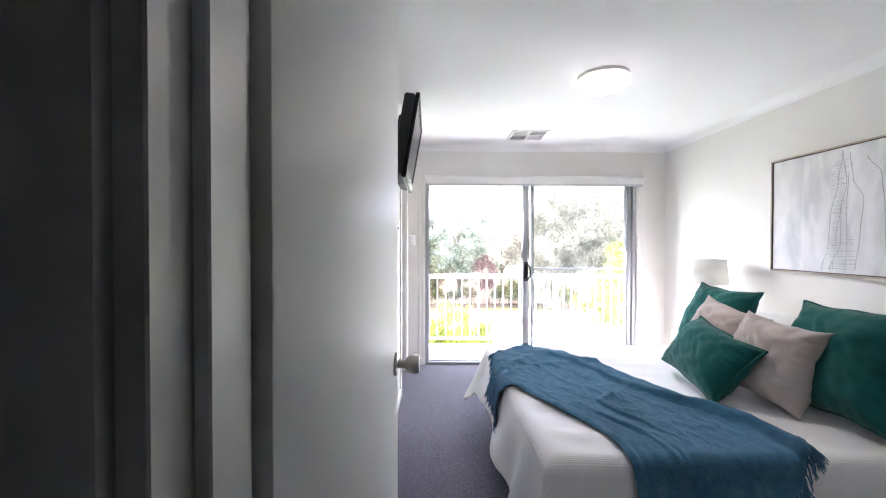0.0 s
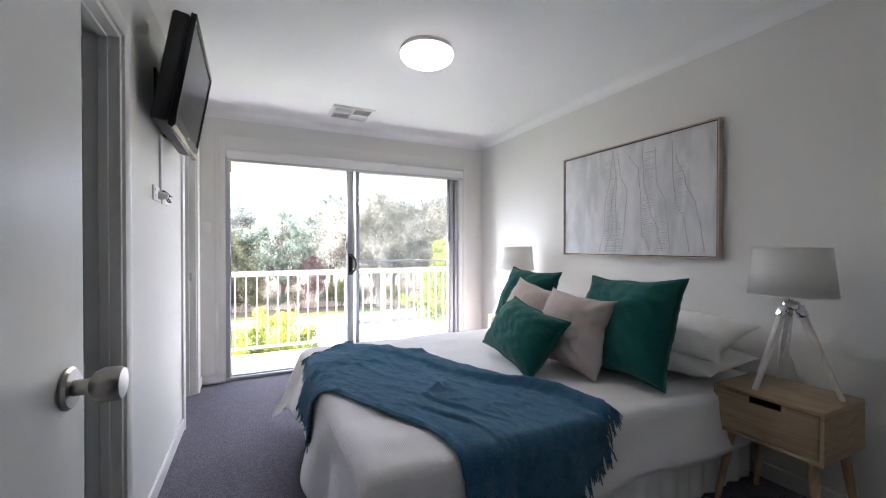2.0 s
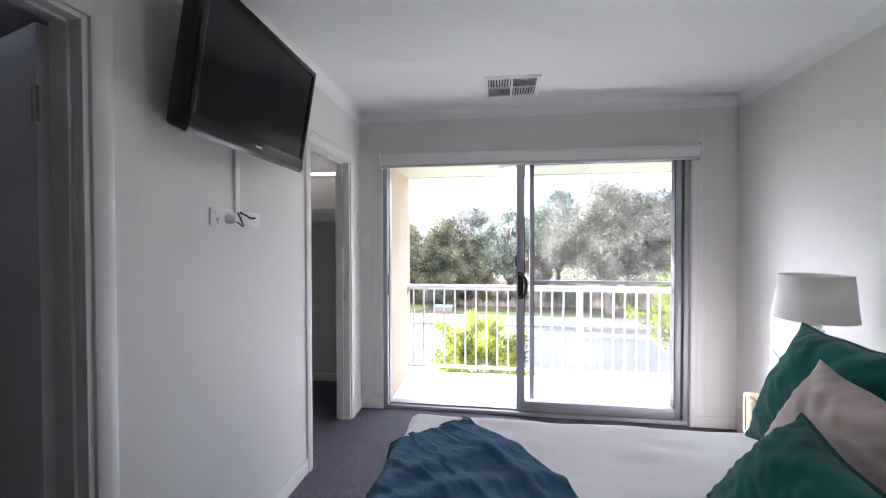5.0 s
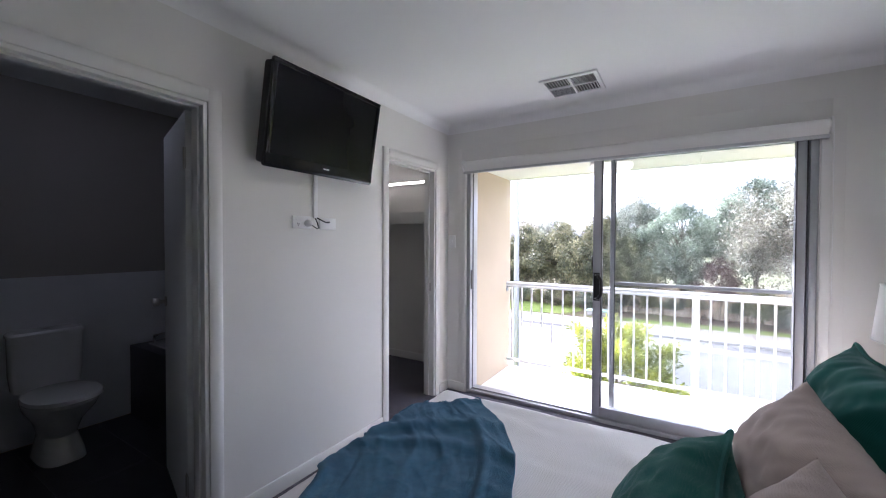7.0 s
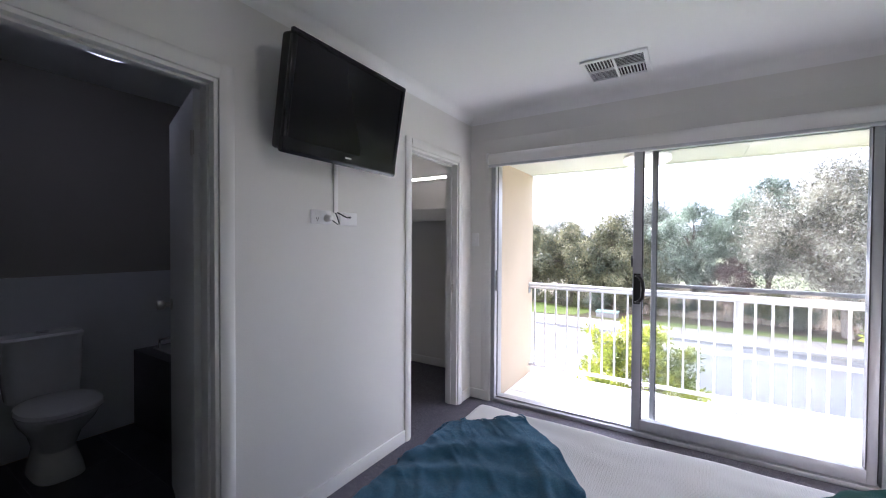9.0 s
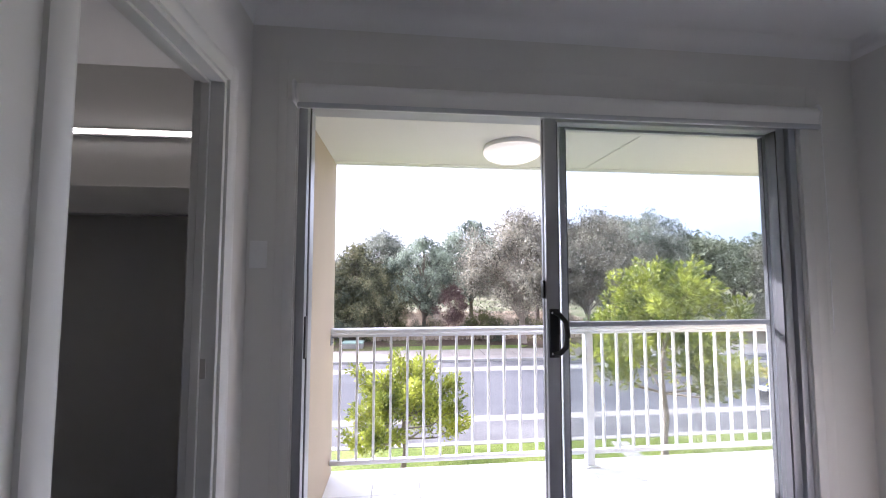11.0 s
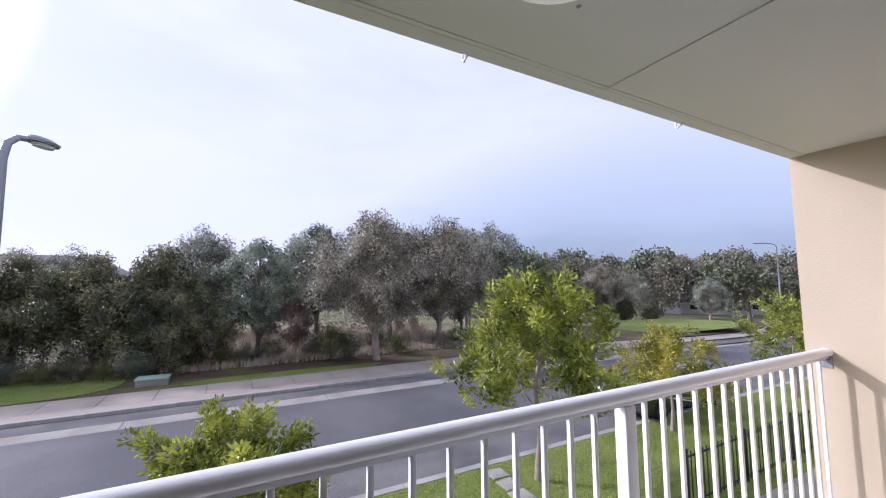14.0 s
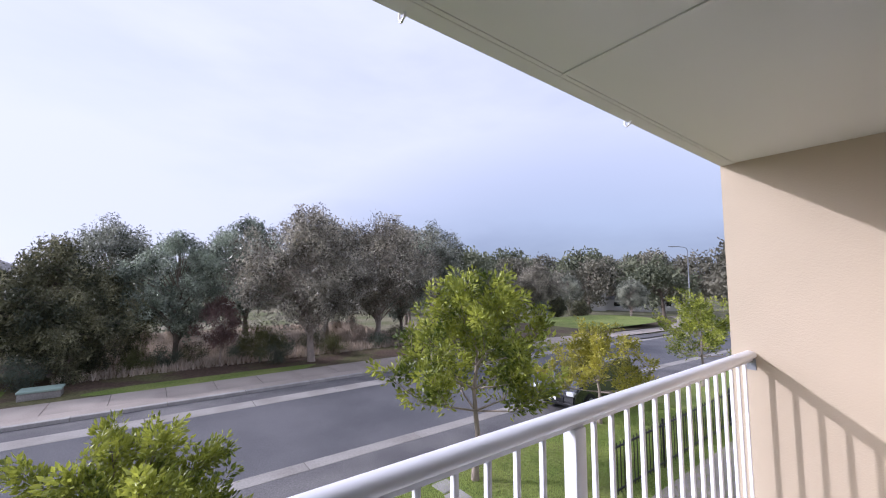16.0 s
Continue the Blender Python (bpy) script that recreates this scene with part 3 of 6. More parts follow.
setting("baseboard", bm, GLOSS, "white gloss timber skirting boards", "skirting")

ARCH = [(0, 0), (0.062, 0), (0.062, 0.011), (0.052, 0.017), (0.030, 0.019), (0.006, 0.013), (0, 0.010)]


def architrave(name, axis, a0, a1, face, out, top, label):
    """Splayed timber trim round a doorway: two legs and a head, on one face of a wall."""
    bm = bmesh.new()
    for sgn, at in ((-1, a0), (1, a1)):
        o = [(at + sgn * u, face + out * v) for u, v in ARCH]
        if axis == "y":
            o = [(q, p) for p, q in o]
        prism(o, "z", 0, top + 0.062, bm)
    o = [(face + out * v, top + u) for u, v in ARCH]
    prism(o if axis == "y" else [(p, q) for p, q in o], "y" if axis == "y" else "x", a0, a1, bm)
    return setting(name, bm, GLOSS, label, "architrave")


architrave("trim_ensuite", "y", EN0, EN1, XW, 1, DH, "white gloss architrave round the ensuite doorway")
architrave("trim_robe", "y", RB0, RB1, XW, 1, DH, "white gloss architrave round the robe doorway")
architrave("trim_robe_back", "y", RB0, RB1, XW - TH, -1, DH, "white gloss architrave inside the robe")
architrave("trim_entry", "x", DX0, DX1, YS, 1, DH, "white gloss architrave round the bedroom doorway")
architrave("trim_entry_hall", "x", DX0, DX1, YS - TH, -1, DH, "white gloss architrave on the hall side")


def jamb(name, axis, a0, a1, w0, w1, top, stop, label):
    """Door lining with a stop bead."""
    bm = bmesh.new()
    t = 0.018

    def b(p0, q0, z0, p1, q1, z1):
        box(*((q0, p0, z0, q1, p1, z1) if axis == "y" else (p0, q0, z0, p1, q1, z1)), 0.0015, 1, bm=bm)
    b(a0, w0, 0, a0 + t, w1, top)
    b(a1 - t, w0, 0, a1, w1, top)
    b(a0 + t, w0, top - t, a1 - t, w1, top)
    b(a0 + t, stop, 0, a0 + t + 0.011, stop + 0.03, top - t)
    b(a1 - t - 0.011, stop, 0, a1 - t, stop + 0.03, top - t)
    b(a0 + t + 0.011, stop, top - t - 0.011, a1 - t - 0.011, stop + 0.03, top - t)
    return setting(name, bm, GLOSS, label, "door jamb")


jamb("trim_jamb_ensuite", "y", EN0, EN1, XW - TH, XW, DH, XW - 0.065, "white gloss ensuite door lining")
jamb("trim_jamb_robe", "y", RB0, RB1, XW - TH, XW, DH, XW - 0.08, "white gloss robe door lining")
jamb("trim_jamb_entry", "x", DX0, DX1, YS - TH, YS, DH, YS - 0.075, "white gloss bedroom door lining")

bm = box(XW - 0.06, RB1 - 0.0205, 0.96, XW - 0.03, RB1 - 0.018, 1.03, 0.001, 1)
single("strike_plate", bm, SATIN, "small satin metal strike plate on the robe jamb", "strike plate")


def hinge(parent, at, rz=0):
    b = box(-0.026, -0.002, -0.05, 0.026, 0.001, 0.05, 0.001, 1)
    tube([(0, -0.004, -0.052), (0, -0.004, 0.052)], 0.005, 8, b)
    b.transform(pose(*at, 0, 0, rz))
    return part("hinge", b, SATIN, parent, "satin metal butt hinge")


def door_leaf(name, at, rz, width, height, label, knob_sides, hinge_side):
    """Flush hinged leaf; local x runs from the hinge to the free edge."""
    d = tagged(new(name), label, "door", kind="structure")
    d.matrix_basis = pose(*at, 0, 0, rz)
    part("leaf", box(0, -0.0175, 0.008, width, 0.0175, height, 0.0025, 2), DOORPAINT, d)
    for s in knob_sides:
        k = lathe([(0, 0), (0.031, 0), (0.032, 0.004), (0.028, 0.008), (0.0, 0.008)], 28)
        k.transform(pose(width - 0.06, s * 0.0175, 1.04, -90 * s, 0, 0))
        rose = part("door_handle", k, SATIN, d, "satin nickel door knob with round rose")
        k = lathe([(0.012, 0.006), (0.012, 0.028), (0.021, 0.034), (0.026, 0.044), (0.026, 0.062), (0.023, 0.068), (0.0, 0.069)], 28)
        k.transform(pose(width - 0.06, s * 0.0175, 1.04, -90 * s, 0, 0))
        part("knob", k, SATIN, rose)
    part("latch_plate", box(width - 0.0005, -0.012, 1.01, width + 0.0015, 0.012, 1.07), SATIN, d, "satin metal latch plate")
    for z in (0.22, 1.80):
        hinge(d, (0.0, hinge_side * 0.0185, z), 0 if hinge_side < 0 else 180)
    return d


ang = math.degrees(math.atan2(1.831 - 1.012, 0.283 - 0.262))
door_leaf("door_1", (0.262, 1.012, 0), ang, 0.82, 2.04, "white semi-gloss flush bedroom door standing open", (-1, 1), 1)
door_leaf("door_2", (-0.030, EN1 - 0.022, 0), 180 - 16, 0.70, 2.03, "white flush ensuite door standing open into the ensuite", (-1, 1), 1)

# ---- balcony sliding door ----
sd = tagged(new("door_3"), "grey aluminium sliding balcony door, left half standing open", "sliding door", kind="structure")
FY0, FY1 = 5.098, 5.245
part("frame_head", box(SX0, FY0, SZ - 0.055, SX1, FY1, SZ, 0.003), ALU, sd)
part("frame_sill", box(SX0, FY0, 0.0, SX1, FY1, 0.030, 0.003), ALU, sd)
part("sill_track", box(SX0 + 0.04, FY0 + 0.036, 0.030, SX1 - 0.04, FY0 + 0.042, 0.042), ALU, sd)
for x in (SX0, SX1 - 0.038):
    part("frame_jamb", box(x, FY0, 0.030, x + 0.038, FY1, SZ - 0.055, 0.003), ALU, sd)
    part("jamb_channel", box(x + (0.038 if x == SX0 else -0.004), FY0 + 0.045, 0.03, x + (0.042 if x == SX0 else 0.0), FY0 + 0.062, SZ - 0.055), ALUDARK, sd)


def panel(name, x0, x1, y0, y1, stile, rail, bottom, glass, label, mid=None, far=None):
    """One glazed panel: two stiles, two rails, a pane and its seals."""
    p = new(name)
    p.parent = sd
    tagged(p, label)
    z0, z1 = 0.042, SZ - 0.057
    far = far or stile
    part("stile", box(x0, y0, z0, x0 + stile, y1, z1, 0.003), ALU, p)
    part("stile", box(x1 - far, y0, z0, x1, y1, z1, 0.003), ALU, p)
    part("bottom_rail", box(x0 + stile, y0, z0, x1 - far, y1, z0 + bottom, 0.003), ALU, p)
    part("top_rail", box(x0 + stile, y0, z1 - rail, x1 - far, y1, z1, 0.003), ALU, p)
    if mid:
        part("mid_rail", box(x0 + stile, y0 + 0.004, mid, x1 - far, y1 - 0.004, mid + 0.024, 0.003), ALU, p)
    ym = (y0 + y1) / 2
    g = part("pane", box(x0 + stile, ym - 0.002, z0 + bottom, x1 - far, ym + 0.002, z1 - rail), glass, p, "clear glass pane with a faint white haze")
    g.visible_shadow = False
    bm = bmesh.new()
    for x in (x0 + stile, x1 - far - 0.006):
        box(x, y0 + 0.004, z0 + bottom, x + 0.006, y1 - 0.004, z1 - rail, bm=bm)
    part("glazing_seal", bm, ALUDARK, p)
    return p


sp = panel("sliding_panel", 1.405, 2.648, 5.108, 5.168, 0.058, 0.032, 0.075, GLASS, "sliding glass panel pushed open", None, 0.042)
panel("fixed_panel", 1.515, SX1 - 0.040, 5.204, 5.234, 0.032, 0.030, 0.05, SCREENMESH, "fixed panel with insect screen", 1.072)
part("edge_channel", box(1.4035, 5.130, 0.06, 1.4055, 5.146, SZ - 0.07), ALUDARK, sp, "dark groove down the closing edge")
bm = tube([(1.436, 5.104, 0.965), (1.452, 5.076, 0.975), (1.474, 5.060, 1.005), (1.480, 5.058, 1.06), (1.474, 5.060, 1.115), (1.452, 5.076, 1.145), (1.436, 5.104, 1.155)], [0.010, 0.012, 0.012, 0.012, 0.012, 0.012, 0.010], 10)
part("pull_handle", bm, BLACKP, sp, "black D-shaped pull handle")
plate = part("back_plate", box(1.412, 5.097, 0.950, 1.458, 5.109, 1.170, 0.004), BLACKP, sp, "black handle plate")
for z in (0.968, 1.152):
    part("screw", merge(bmesh.new(), lathe([(0, 0), (0.005, 0), (0.004, 0.002), (0, 0.0025)], 10), pose(1.425, 5.0965, z, 90, 0, 0)), SATIN, plate, "steel fixing screw")
part("lock_snib", box(1.392, 5.120, 1.215, 1.4040, 5.150, 1.300, 0.004), BLACKP, sp, "black latch box on the closing edge")
part("catch_plate", box(SX0 + 0.036, 5.110, 0.965, SX0 + 0.044, 5.145, 1.145, 0.002), BLACKP, sd, "black latch strip on the jamb")
bm = box(SX0 - 0.004, YN - 0.002, 0, SX0, FY0, SZ)
box(SX1, YN - 0.002, 0, SX1 + 0.004, FY0, SZ, bm=bm)
setting("trim_reveal", bm, GLOSS, "white painted reveal of the balcony door", "trim")

bm = box(0.243, YN - 0.012, 0.0, SX0 - 0.005, YN, 2.085, 0.002)
box(SX1 + 0.005, YN - 0.012, 0.0, 2.752, YN, 2.085, 0.002, bm=bm)
setting("trim_sliding_door", bm, GLOSS, "white gloss casing beside the balcony door", "trim")

bm = box(2.7525, YN - 0.007, 0.0, 2.812, YN, 2.268, 0.002)
box(0.205, YN - 0.007, 0.0, 0.2425, YN, 2.268, 0.002, bm=bm)
box(0.2425, YN - 0.007, 2.0855, 2.7525, YN, 2.268, 0.002, bm=bm)
setting("trim_door_surround", bm, WALL, "raised wall-coloured surround of the balcony door", "trim")

rb = thing("roller_blind", (0, 0, 0), "white roller blind rolled up above the balcony door", "blind")
RY, RZ, RR = YN - 0.050, 2.098, 0.040
part("fabric_roll", tube([(0.302, RY, RZ), (2.728, RY, RZ)], RR, 28), SHEET, rb, "white rolled blind fabric")
bm = prism([(RY - RR - 0.001, RZ - 0.004), (RY - RR + 0.002, RZ - 0.004), (RY - RR + 0.004, 2.040), (RY - RR + 0.001, 2.040)], "x", 0.312, 2.718)
part("fabric_drop", bm, SHEET, rb, "short hanging strip of blind fabric")
part("bottom_bar", box(0.308, RY - RR - 0.006, 2.018, 2.722, RY - RR + 0.010, 2.042, 0.005), BARGREY, rb, "pale grey bottom bar")
for x in (0.284, 2.730):
    br = prism([(YN, 2.050), (YN, 2.146), (RY - 0.030, 2.146), (RY - RR - 0.004, 2.120), (RY - RR - 0.004, 2.076), (RY - 0.026, 2.050)], "x", x, x + 0.010, r=0.002)
    q = part("end_bracket", br, WHITEP, rb, "white end bracket")
    part("pin", tube([(x - 0.003 if x < 1 else x + 0.008, RY, RZ), (x + 0.002 if x < 1 else x + 0.013, RY, RZ)], 0.010, 14), CHROME, q, "chrome pin cap")
part("chain", tube([(2.742, RY - 0.030, RZ), (2.744, RY - 0.032, 1.6), (2.744, RY - 0.030, 1.05)], 0.0022, 6), WHITEP, rb, "thin white bead chain")

# ---- bed ----
BX0, BX1, BY0, BY1, BZ = 0.83, 2.97, 2.13, 3.82, 0.548
RC = 0.05


def fold(d):
    """Distance past the start of an edge's bend: (outward, downward)."""
    if d <= 0:
        return 0.0, 0.0
    q = RC * math.pi / 2
    if d < q:
        return RC * math.sin(d / RC), RC * (1 - math.cos(d / RC))
    return RC, RC + d - q


def drape(x, y, lift=0.0, flare=0.05):
    """Lays the flat point (x, y) over the bed: flat on top, hanging past the edges."""
    ox, dx = fold(BX0 + RC - x)
    oy0, dy0 = fold(BY0 + RC - y)
    oy1, dy1 = fold(y - (BY1 - RC))
    oy, dy = (oy0, dy0) if dy0 > 0 else (oy1, dy1)
    sy = -1 if dy0 > 0 else 1
    px = BX0 + RC - ox if dx > 0 else x
    py = (BY0 + RC - oy if sy < 0 else BY1 - RC + oy) if dy > 0 else y
    down = math.hypot(dx, dy)
    hang = max(0.0, down - RC)
    wave = 0.5 + 0.5 * math.sin((x * 9.5 + y * 11.3) + 1.7 * math.sin(3.1 * y - 2.3 * x))
    fl = hang * (flare + 0.16 * wave) + lift
    if dx > 0 and dy > 0:
        fl += (0.55 if sy > 0 else 0.25) * min(dx, dy)
    if dx > 0:
        px -= fl * dx / (down + 1e-6) if down > 0 else 0
    if dy > 0:
        py += sy * fl * dy / (down + 1e-6)
    top = lift if down < RC else 0.0
    n = noise.noise(Vector((px * 2.3, py * 2.3, 0.3))) * 0.010 + noise.noise(Vector((px * 7, py * 5, 1.3))) * 0.005
    return Vector((px, py, BZ - down + top * (1 - min(1, down / RC)) + (n if down < 0.3 else n * 0.3)))


bed = thing("bed", (1.9, 2.98, 0), "queen bed made up with a white ribbed bedspread", "bed")
OFF = Matrix.Translation((-1.9, -2.98, 0))
bm = box(BX0 + 0.06, BY0 + 0.07, 0.10, BX1, BY1 - 0.07, 0.30, 0.02)
part("base", merge(bmesh.new(), bm, OFF), SHEET, bed, "white fabric bed base")
for x in (1.0, 2.8):
    for y in (2.35, 3.6):
        part("foot", merge(bmesh.new(), tube([(x, y, 0), (x, y, 0.10)], 0.025, 12), OFF), BLACKP, bed, "short dark bed foot")
bm = box(BX0 + 0.05, BY0 + 0.06, 0.30, BX1, BY1 - 0.06, BZ - 0.03, 0.05, 3)
part("mattress", merge(bmesh.new(), bm, OFF), SHEET, bed, "thick white mattress")


def valance(u, v):
    s = u * (1.60 + 1.98 + 1.60 + 0.0)
    w = 0.008 * math.sin(s * 60) + 0.004 * math.sin(s * 23)
    a, b = 2.05, 1.57
    if u < 0.4:
        p = Vector((BX1 - 0.01 - u / 0.4 * a, BY0 + 0.055 - w, 0))
    elif u < 0.6:
        p = Vector((BX0 + 0.085 - w, BY0 + 0.06 + (u - 0.4) / 0.2 * b, 0))
    else:
        p = Vector((BX0 + 0.09 + (u - 0.6) / 0.4 * a, BY1 - 0.055 + w, 0))
    return p + Vector((0, 0, 0.015 + 0.33 * v))


part("valance", merge(bmesh.new(), grid_mesh(valance, 300, 3), OFF), SHEET, bed, "white gathered bed valance")
SPX1, SPY0, SPY1 = BX1, BY0 - 0.25, BY1 + 0.32


def spread(u, v):
    x0 = BX0 - 0.50 + 0.15 * v
    x, y = x0 + (SPX1 - x0) * u, SPY0 + (SPY1 - SPY0) * v
    p = drape(x, y)
    p.z += 0.012 * math.exp(-((y - 2.55 + 0.2 * x) / 0.05) ** 2) * 0.5 + 0.006 * math.sin(6 * y + 2 * x) * math.exp(-((x - 1.9) / 0.6) ** 2)
    p.z += 0.007 * abs(noise.noise(Vector((x * 1.6, y * 7.5 + x, 6.2)))) + 0.004 * noise.noise(Vector((x * 4, y * 14, 2.9)))
    p.z = max(p.z, 0.014)
    return p


q = part("bedspread", merge(bmesh.new(), grid_mesh(spread, 130, 110), OFF), LINEN, bed, "white ribbed cotton bedspread hanging over the sides", 0)
for f in q.data.polygons:
    f.use_smooth = True
q.modifiers.new("thickness", "SOLIDIFY").thickness = -0.008

# throw blanket laid across the foot of the bed
HEADSIDE = [(1.13, 3.68), (1.33, 3.50), (1.48, 3.24), (1.57, 2.98), (1.66, 2.77), (1.79, 2.57), (1.87, 2.39), (1.88, 2.20)]
FOOTSIDE = [(0.52, 3.12), (0.68, 3.06), (0.83, 2.95), (0.95, 2.70), (1.06, 2.47), (1.14, 2.23), (1.15, 1.94), (1.10, 1.62)]


def along(keys, u):
    """A smooth way through the key points, u in 0..1."""
    f = max(0.0, min(1.0, u)) * (len(keys) - 1)
    i = min(int(f), len(keys) - 2)
    g = f - i
    p0, p1, p2, p3 = (Vector(keys[max(0, min(len(keys) - 1, k))]) for k in (i - 1, i, i + 1, i + 2))
    return 0.5 * (2 * p1 + (p2 - p0) * g + (2 * p0 - 5 * p1 + 4 * p2 - p3) * g * g + (3 * p1 - p0 - 3 * p2 + p3) * g ** 3)


def throw_flat(u, v):
    """u from the fringed far end to the near one, v from the head side to the foot side."""
    p = along(HEADSIDE, u).lerp(along(FOOTSIDE, u), v)
    far = max(0.0, 1 - u / 0.35) ** 2 * math.sin(math.pi * v)
    near = max(0.0, 1 - (1 - u) / 0.3) ** 2 * math.sin(math.pi * v)
    edge = 0.014 * noise.noise(Vector((u * 7, v * 4, 2.2)))
    return p.x - 0.02 * far + 0.09 * near + edge, p.y + 0.05 * far + edge


def ridge(x, y, z):
    """Sharp-crested wrinkle, 0..1."""
    return (1 - abs(noise.noise(Vector((x, y, z))))) ** 5


def throw_at(u, v):
    x, y = throw_flat(u, v)
    p = drape(x, y, 0.016)
    end = max(0.0, 1 - u / 0.22)
    # hem doubled over along the head side, loosest near the near end
    hem = 0.13 + 0.05 * math.sin(4.2 * u + 0.6) + 0.05 * u
    lap = 0.020 * (1 / (1 + math.exp((v - hem) / 0.012)))
    lap += 0.018 * math.exp(-((v - hem + 0.025) / 0.020) ** 2) * (0.35 + 0.65 * u)
    lap += 0.016 * math.exp(-((v - 0.45 * hem - 0.06 * u) / 0.018) ** 2) * max(0, min(1, (u - 0.30) * 2.5))
    lap *= min(1.0, 0.25 + u / 0.30)
    # gathers fanning out from the bunched far end
    fan = end * (0.014 * ridge(v * 4.5 + 1.5 * u, u * 4.2, 3.3) + 0.010 * ridge(v * 8, u * 9, 5.7))
    arcs = 0.015 * math.exp(-(((u - 0.13 - 0.10 * (v - 0.45) ** 2) / 0.024) ** 2)) + 0.014 * math.exp(-(((u - 0.21 - 0.18 * (v - 0.6) ** 2) / 0.022) ** 2))
    # one raised diagonal crease and the small crumples about it
    crease = 0.022 * math.exp(-((u - 0.52 - 0.10 * (v - 0.5)) / 0.014) ** 2) * math.exp(-((v - 0.50) / 0.17) ** 2)
    crease += 0.014 * math.exp(-((v - 0.66 + 0.28 * (u - 0.60)) / 0.016) ** 2) * math.exp(-((u - 0.62) / 0.13) ** 2)
    crease += 0.012 * math.exp(-((v - 0.80 + 0.20 * (u - 0.60)) / 0.016) ** 2) * math.exp(-((u - 0.68) / 0.15) ** 2)
    small = 0.008 * ridge(u * 6 + 2 * v, v * 5.0, 0.7) + 0.004 * ridge(u * 15 + 4 * v, v * 9 - 3 * u, 4.1) + 0.003 * noise.noise(Vector((u * 26, v * 30, 8.1)))
    roll = 0.010 * math.exp(-((v - 0.975) / 0.02) ** 2)
    p.z += (lap + fan + arcs + crease + small + roll) * (1.0 if p.z > BZ - 0.06 else 0.5)
    if p.z < BZ - 0.05:
        sway = 0.012 * math.sin(v * 19 + 4 * u) + 0.016 * noise.noise(Vector((u * 5, v * 11, 1.9)))
        if y < BY0 + RC:
            p.y -= 0.012 + sway
        else:
            p.x -= 0.012 + sway
    return p


tb = thing("throw_blanket", (0, 0, 0), "blue woven wool throw with fringed ends draped across the bed", "throw blanket")
q = part("cloth", grid_mesh(throw_at, 230, 150), BLUEC, tb, "blue woven wool cloth", 0)
for f in q.data.polygons:
    f.use_smooth = True
q.modifiers.new("thickness", "SOLIDIFY").thickness = 0.007
rnd = random.Random(4)
for end in (0, 1):
    bm = bmesh.new()
    for i in range(170):
        v = (i + rnd.random() * 0.8) / 170
        u0 = 0.0 if end == 0 else 1.0
        a = throw_at(u0, v)
        b = throw_at(u0 + (0.03 if end == 0 else -0.03), v)
        way = (a - b).normalized()
        pts, p = [a], a.copy()
        for k in range(4):
            way = (way + Vector((rnd.uniform(-0.35, 0.35), rnd.uniform(-0.35, 0.35), -0.22 if p.z < BZ - 0.02 or k > 0 else -0.16))).normalized()
            p = p + way * (rnd.uniform(0.010, 0.019) if end == 0 else rnd.uniform(0.013, 0.024))
            if BX0 - 0.02 < p.x and BY0 - 0.02 < p.y < BY1 + 0.02:
                p.z = max(p.z, BZ + 0.012)
            pts.append(p.copy())
        tube(pts, [0.0028, 0.0032, 0.0029, 0.0025, 0.0018], 4, bm)
    part("fringe", bm, BLUEC, tb, "knotted blue wool fringe")


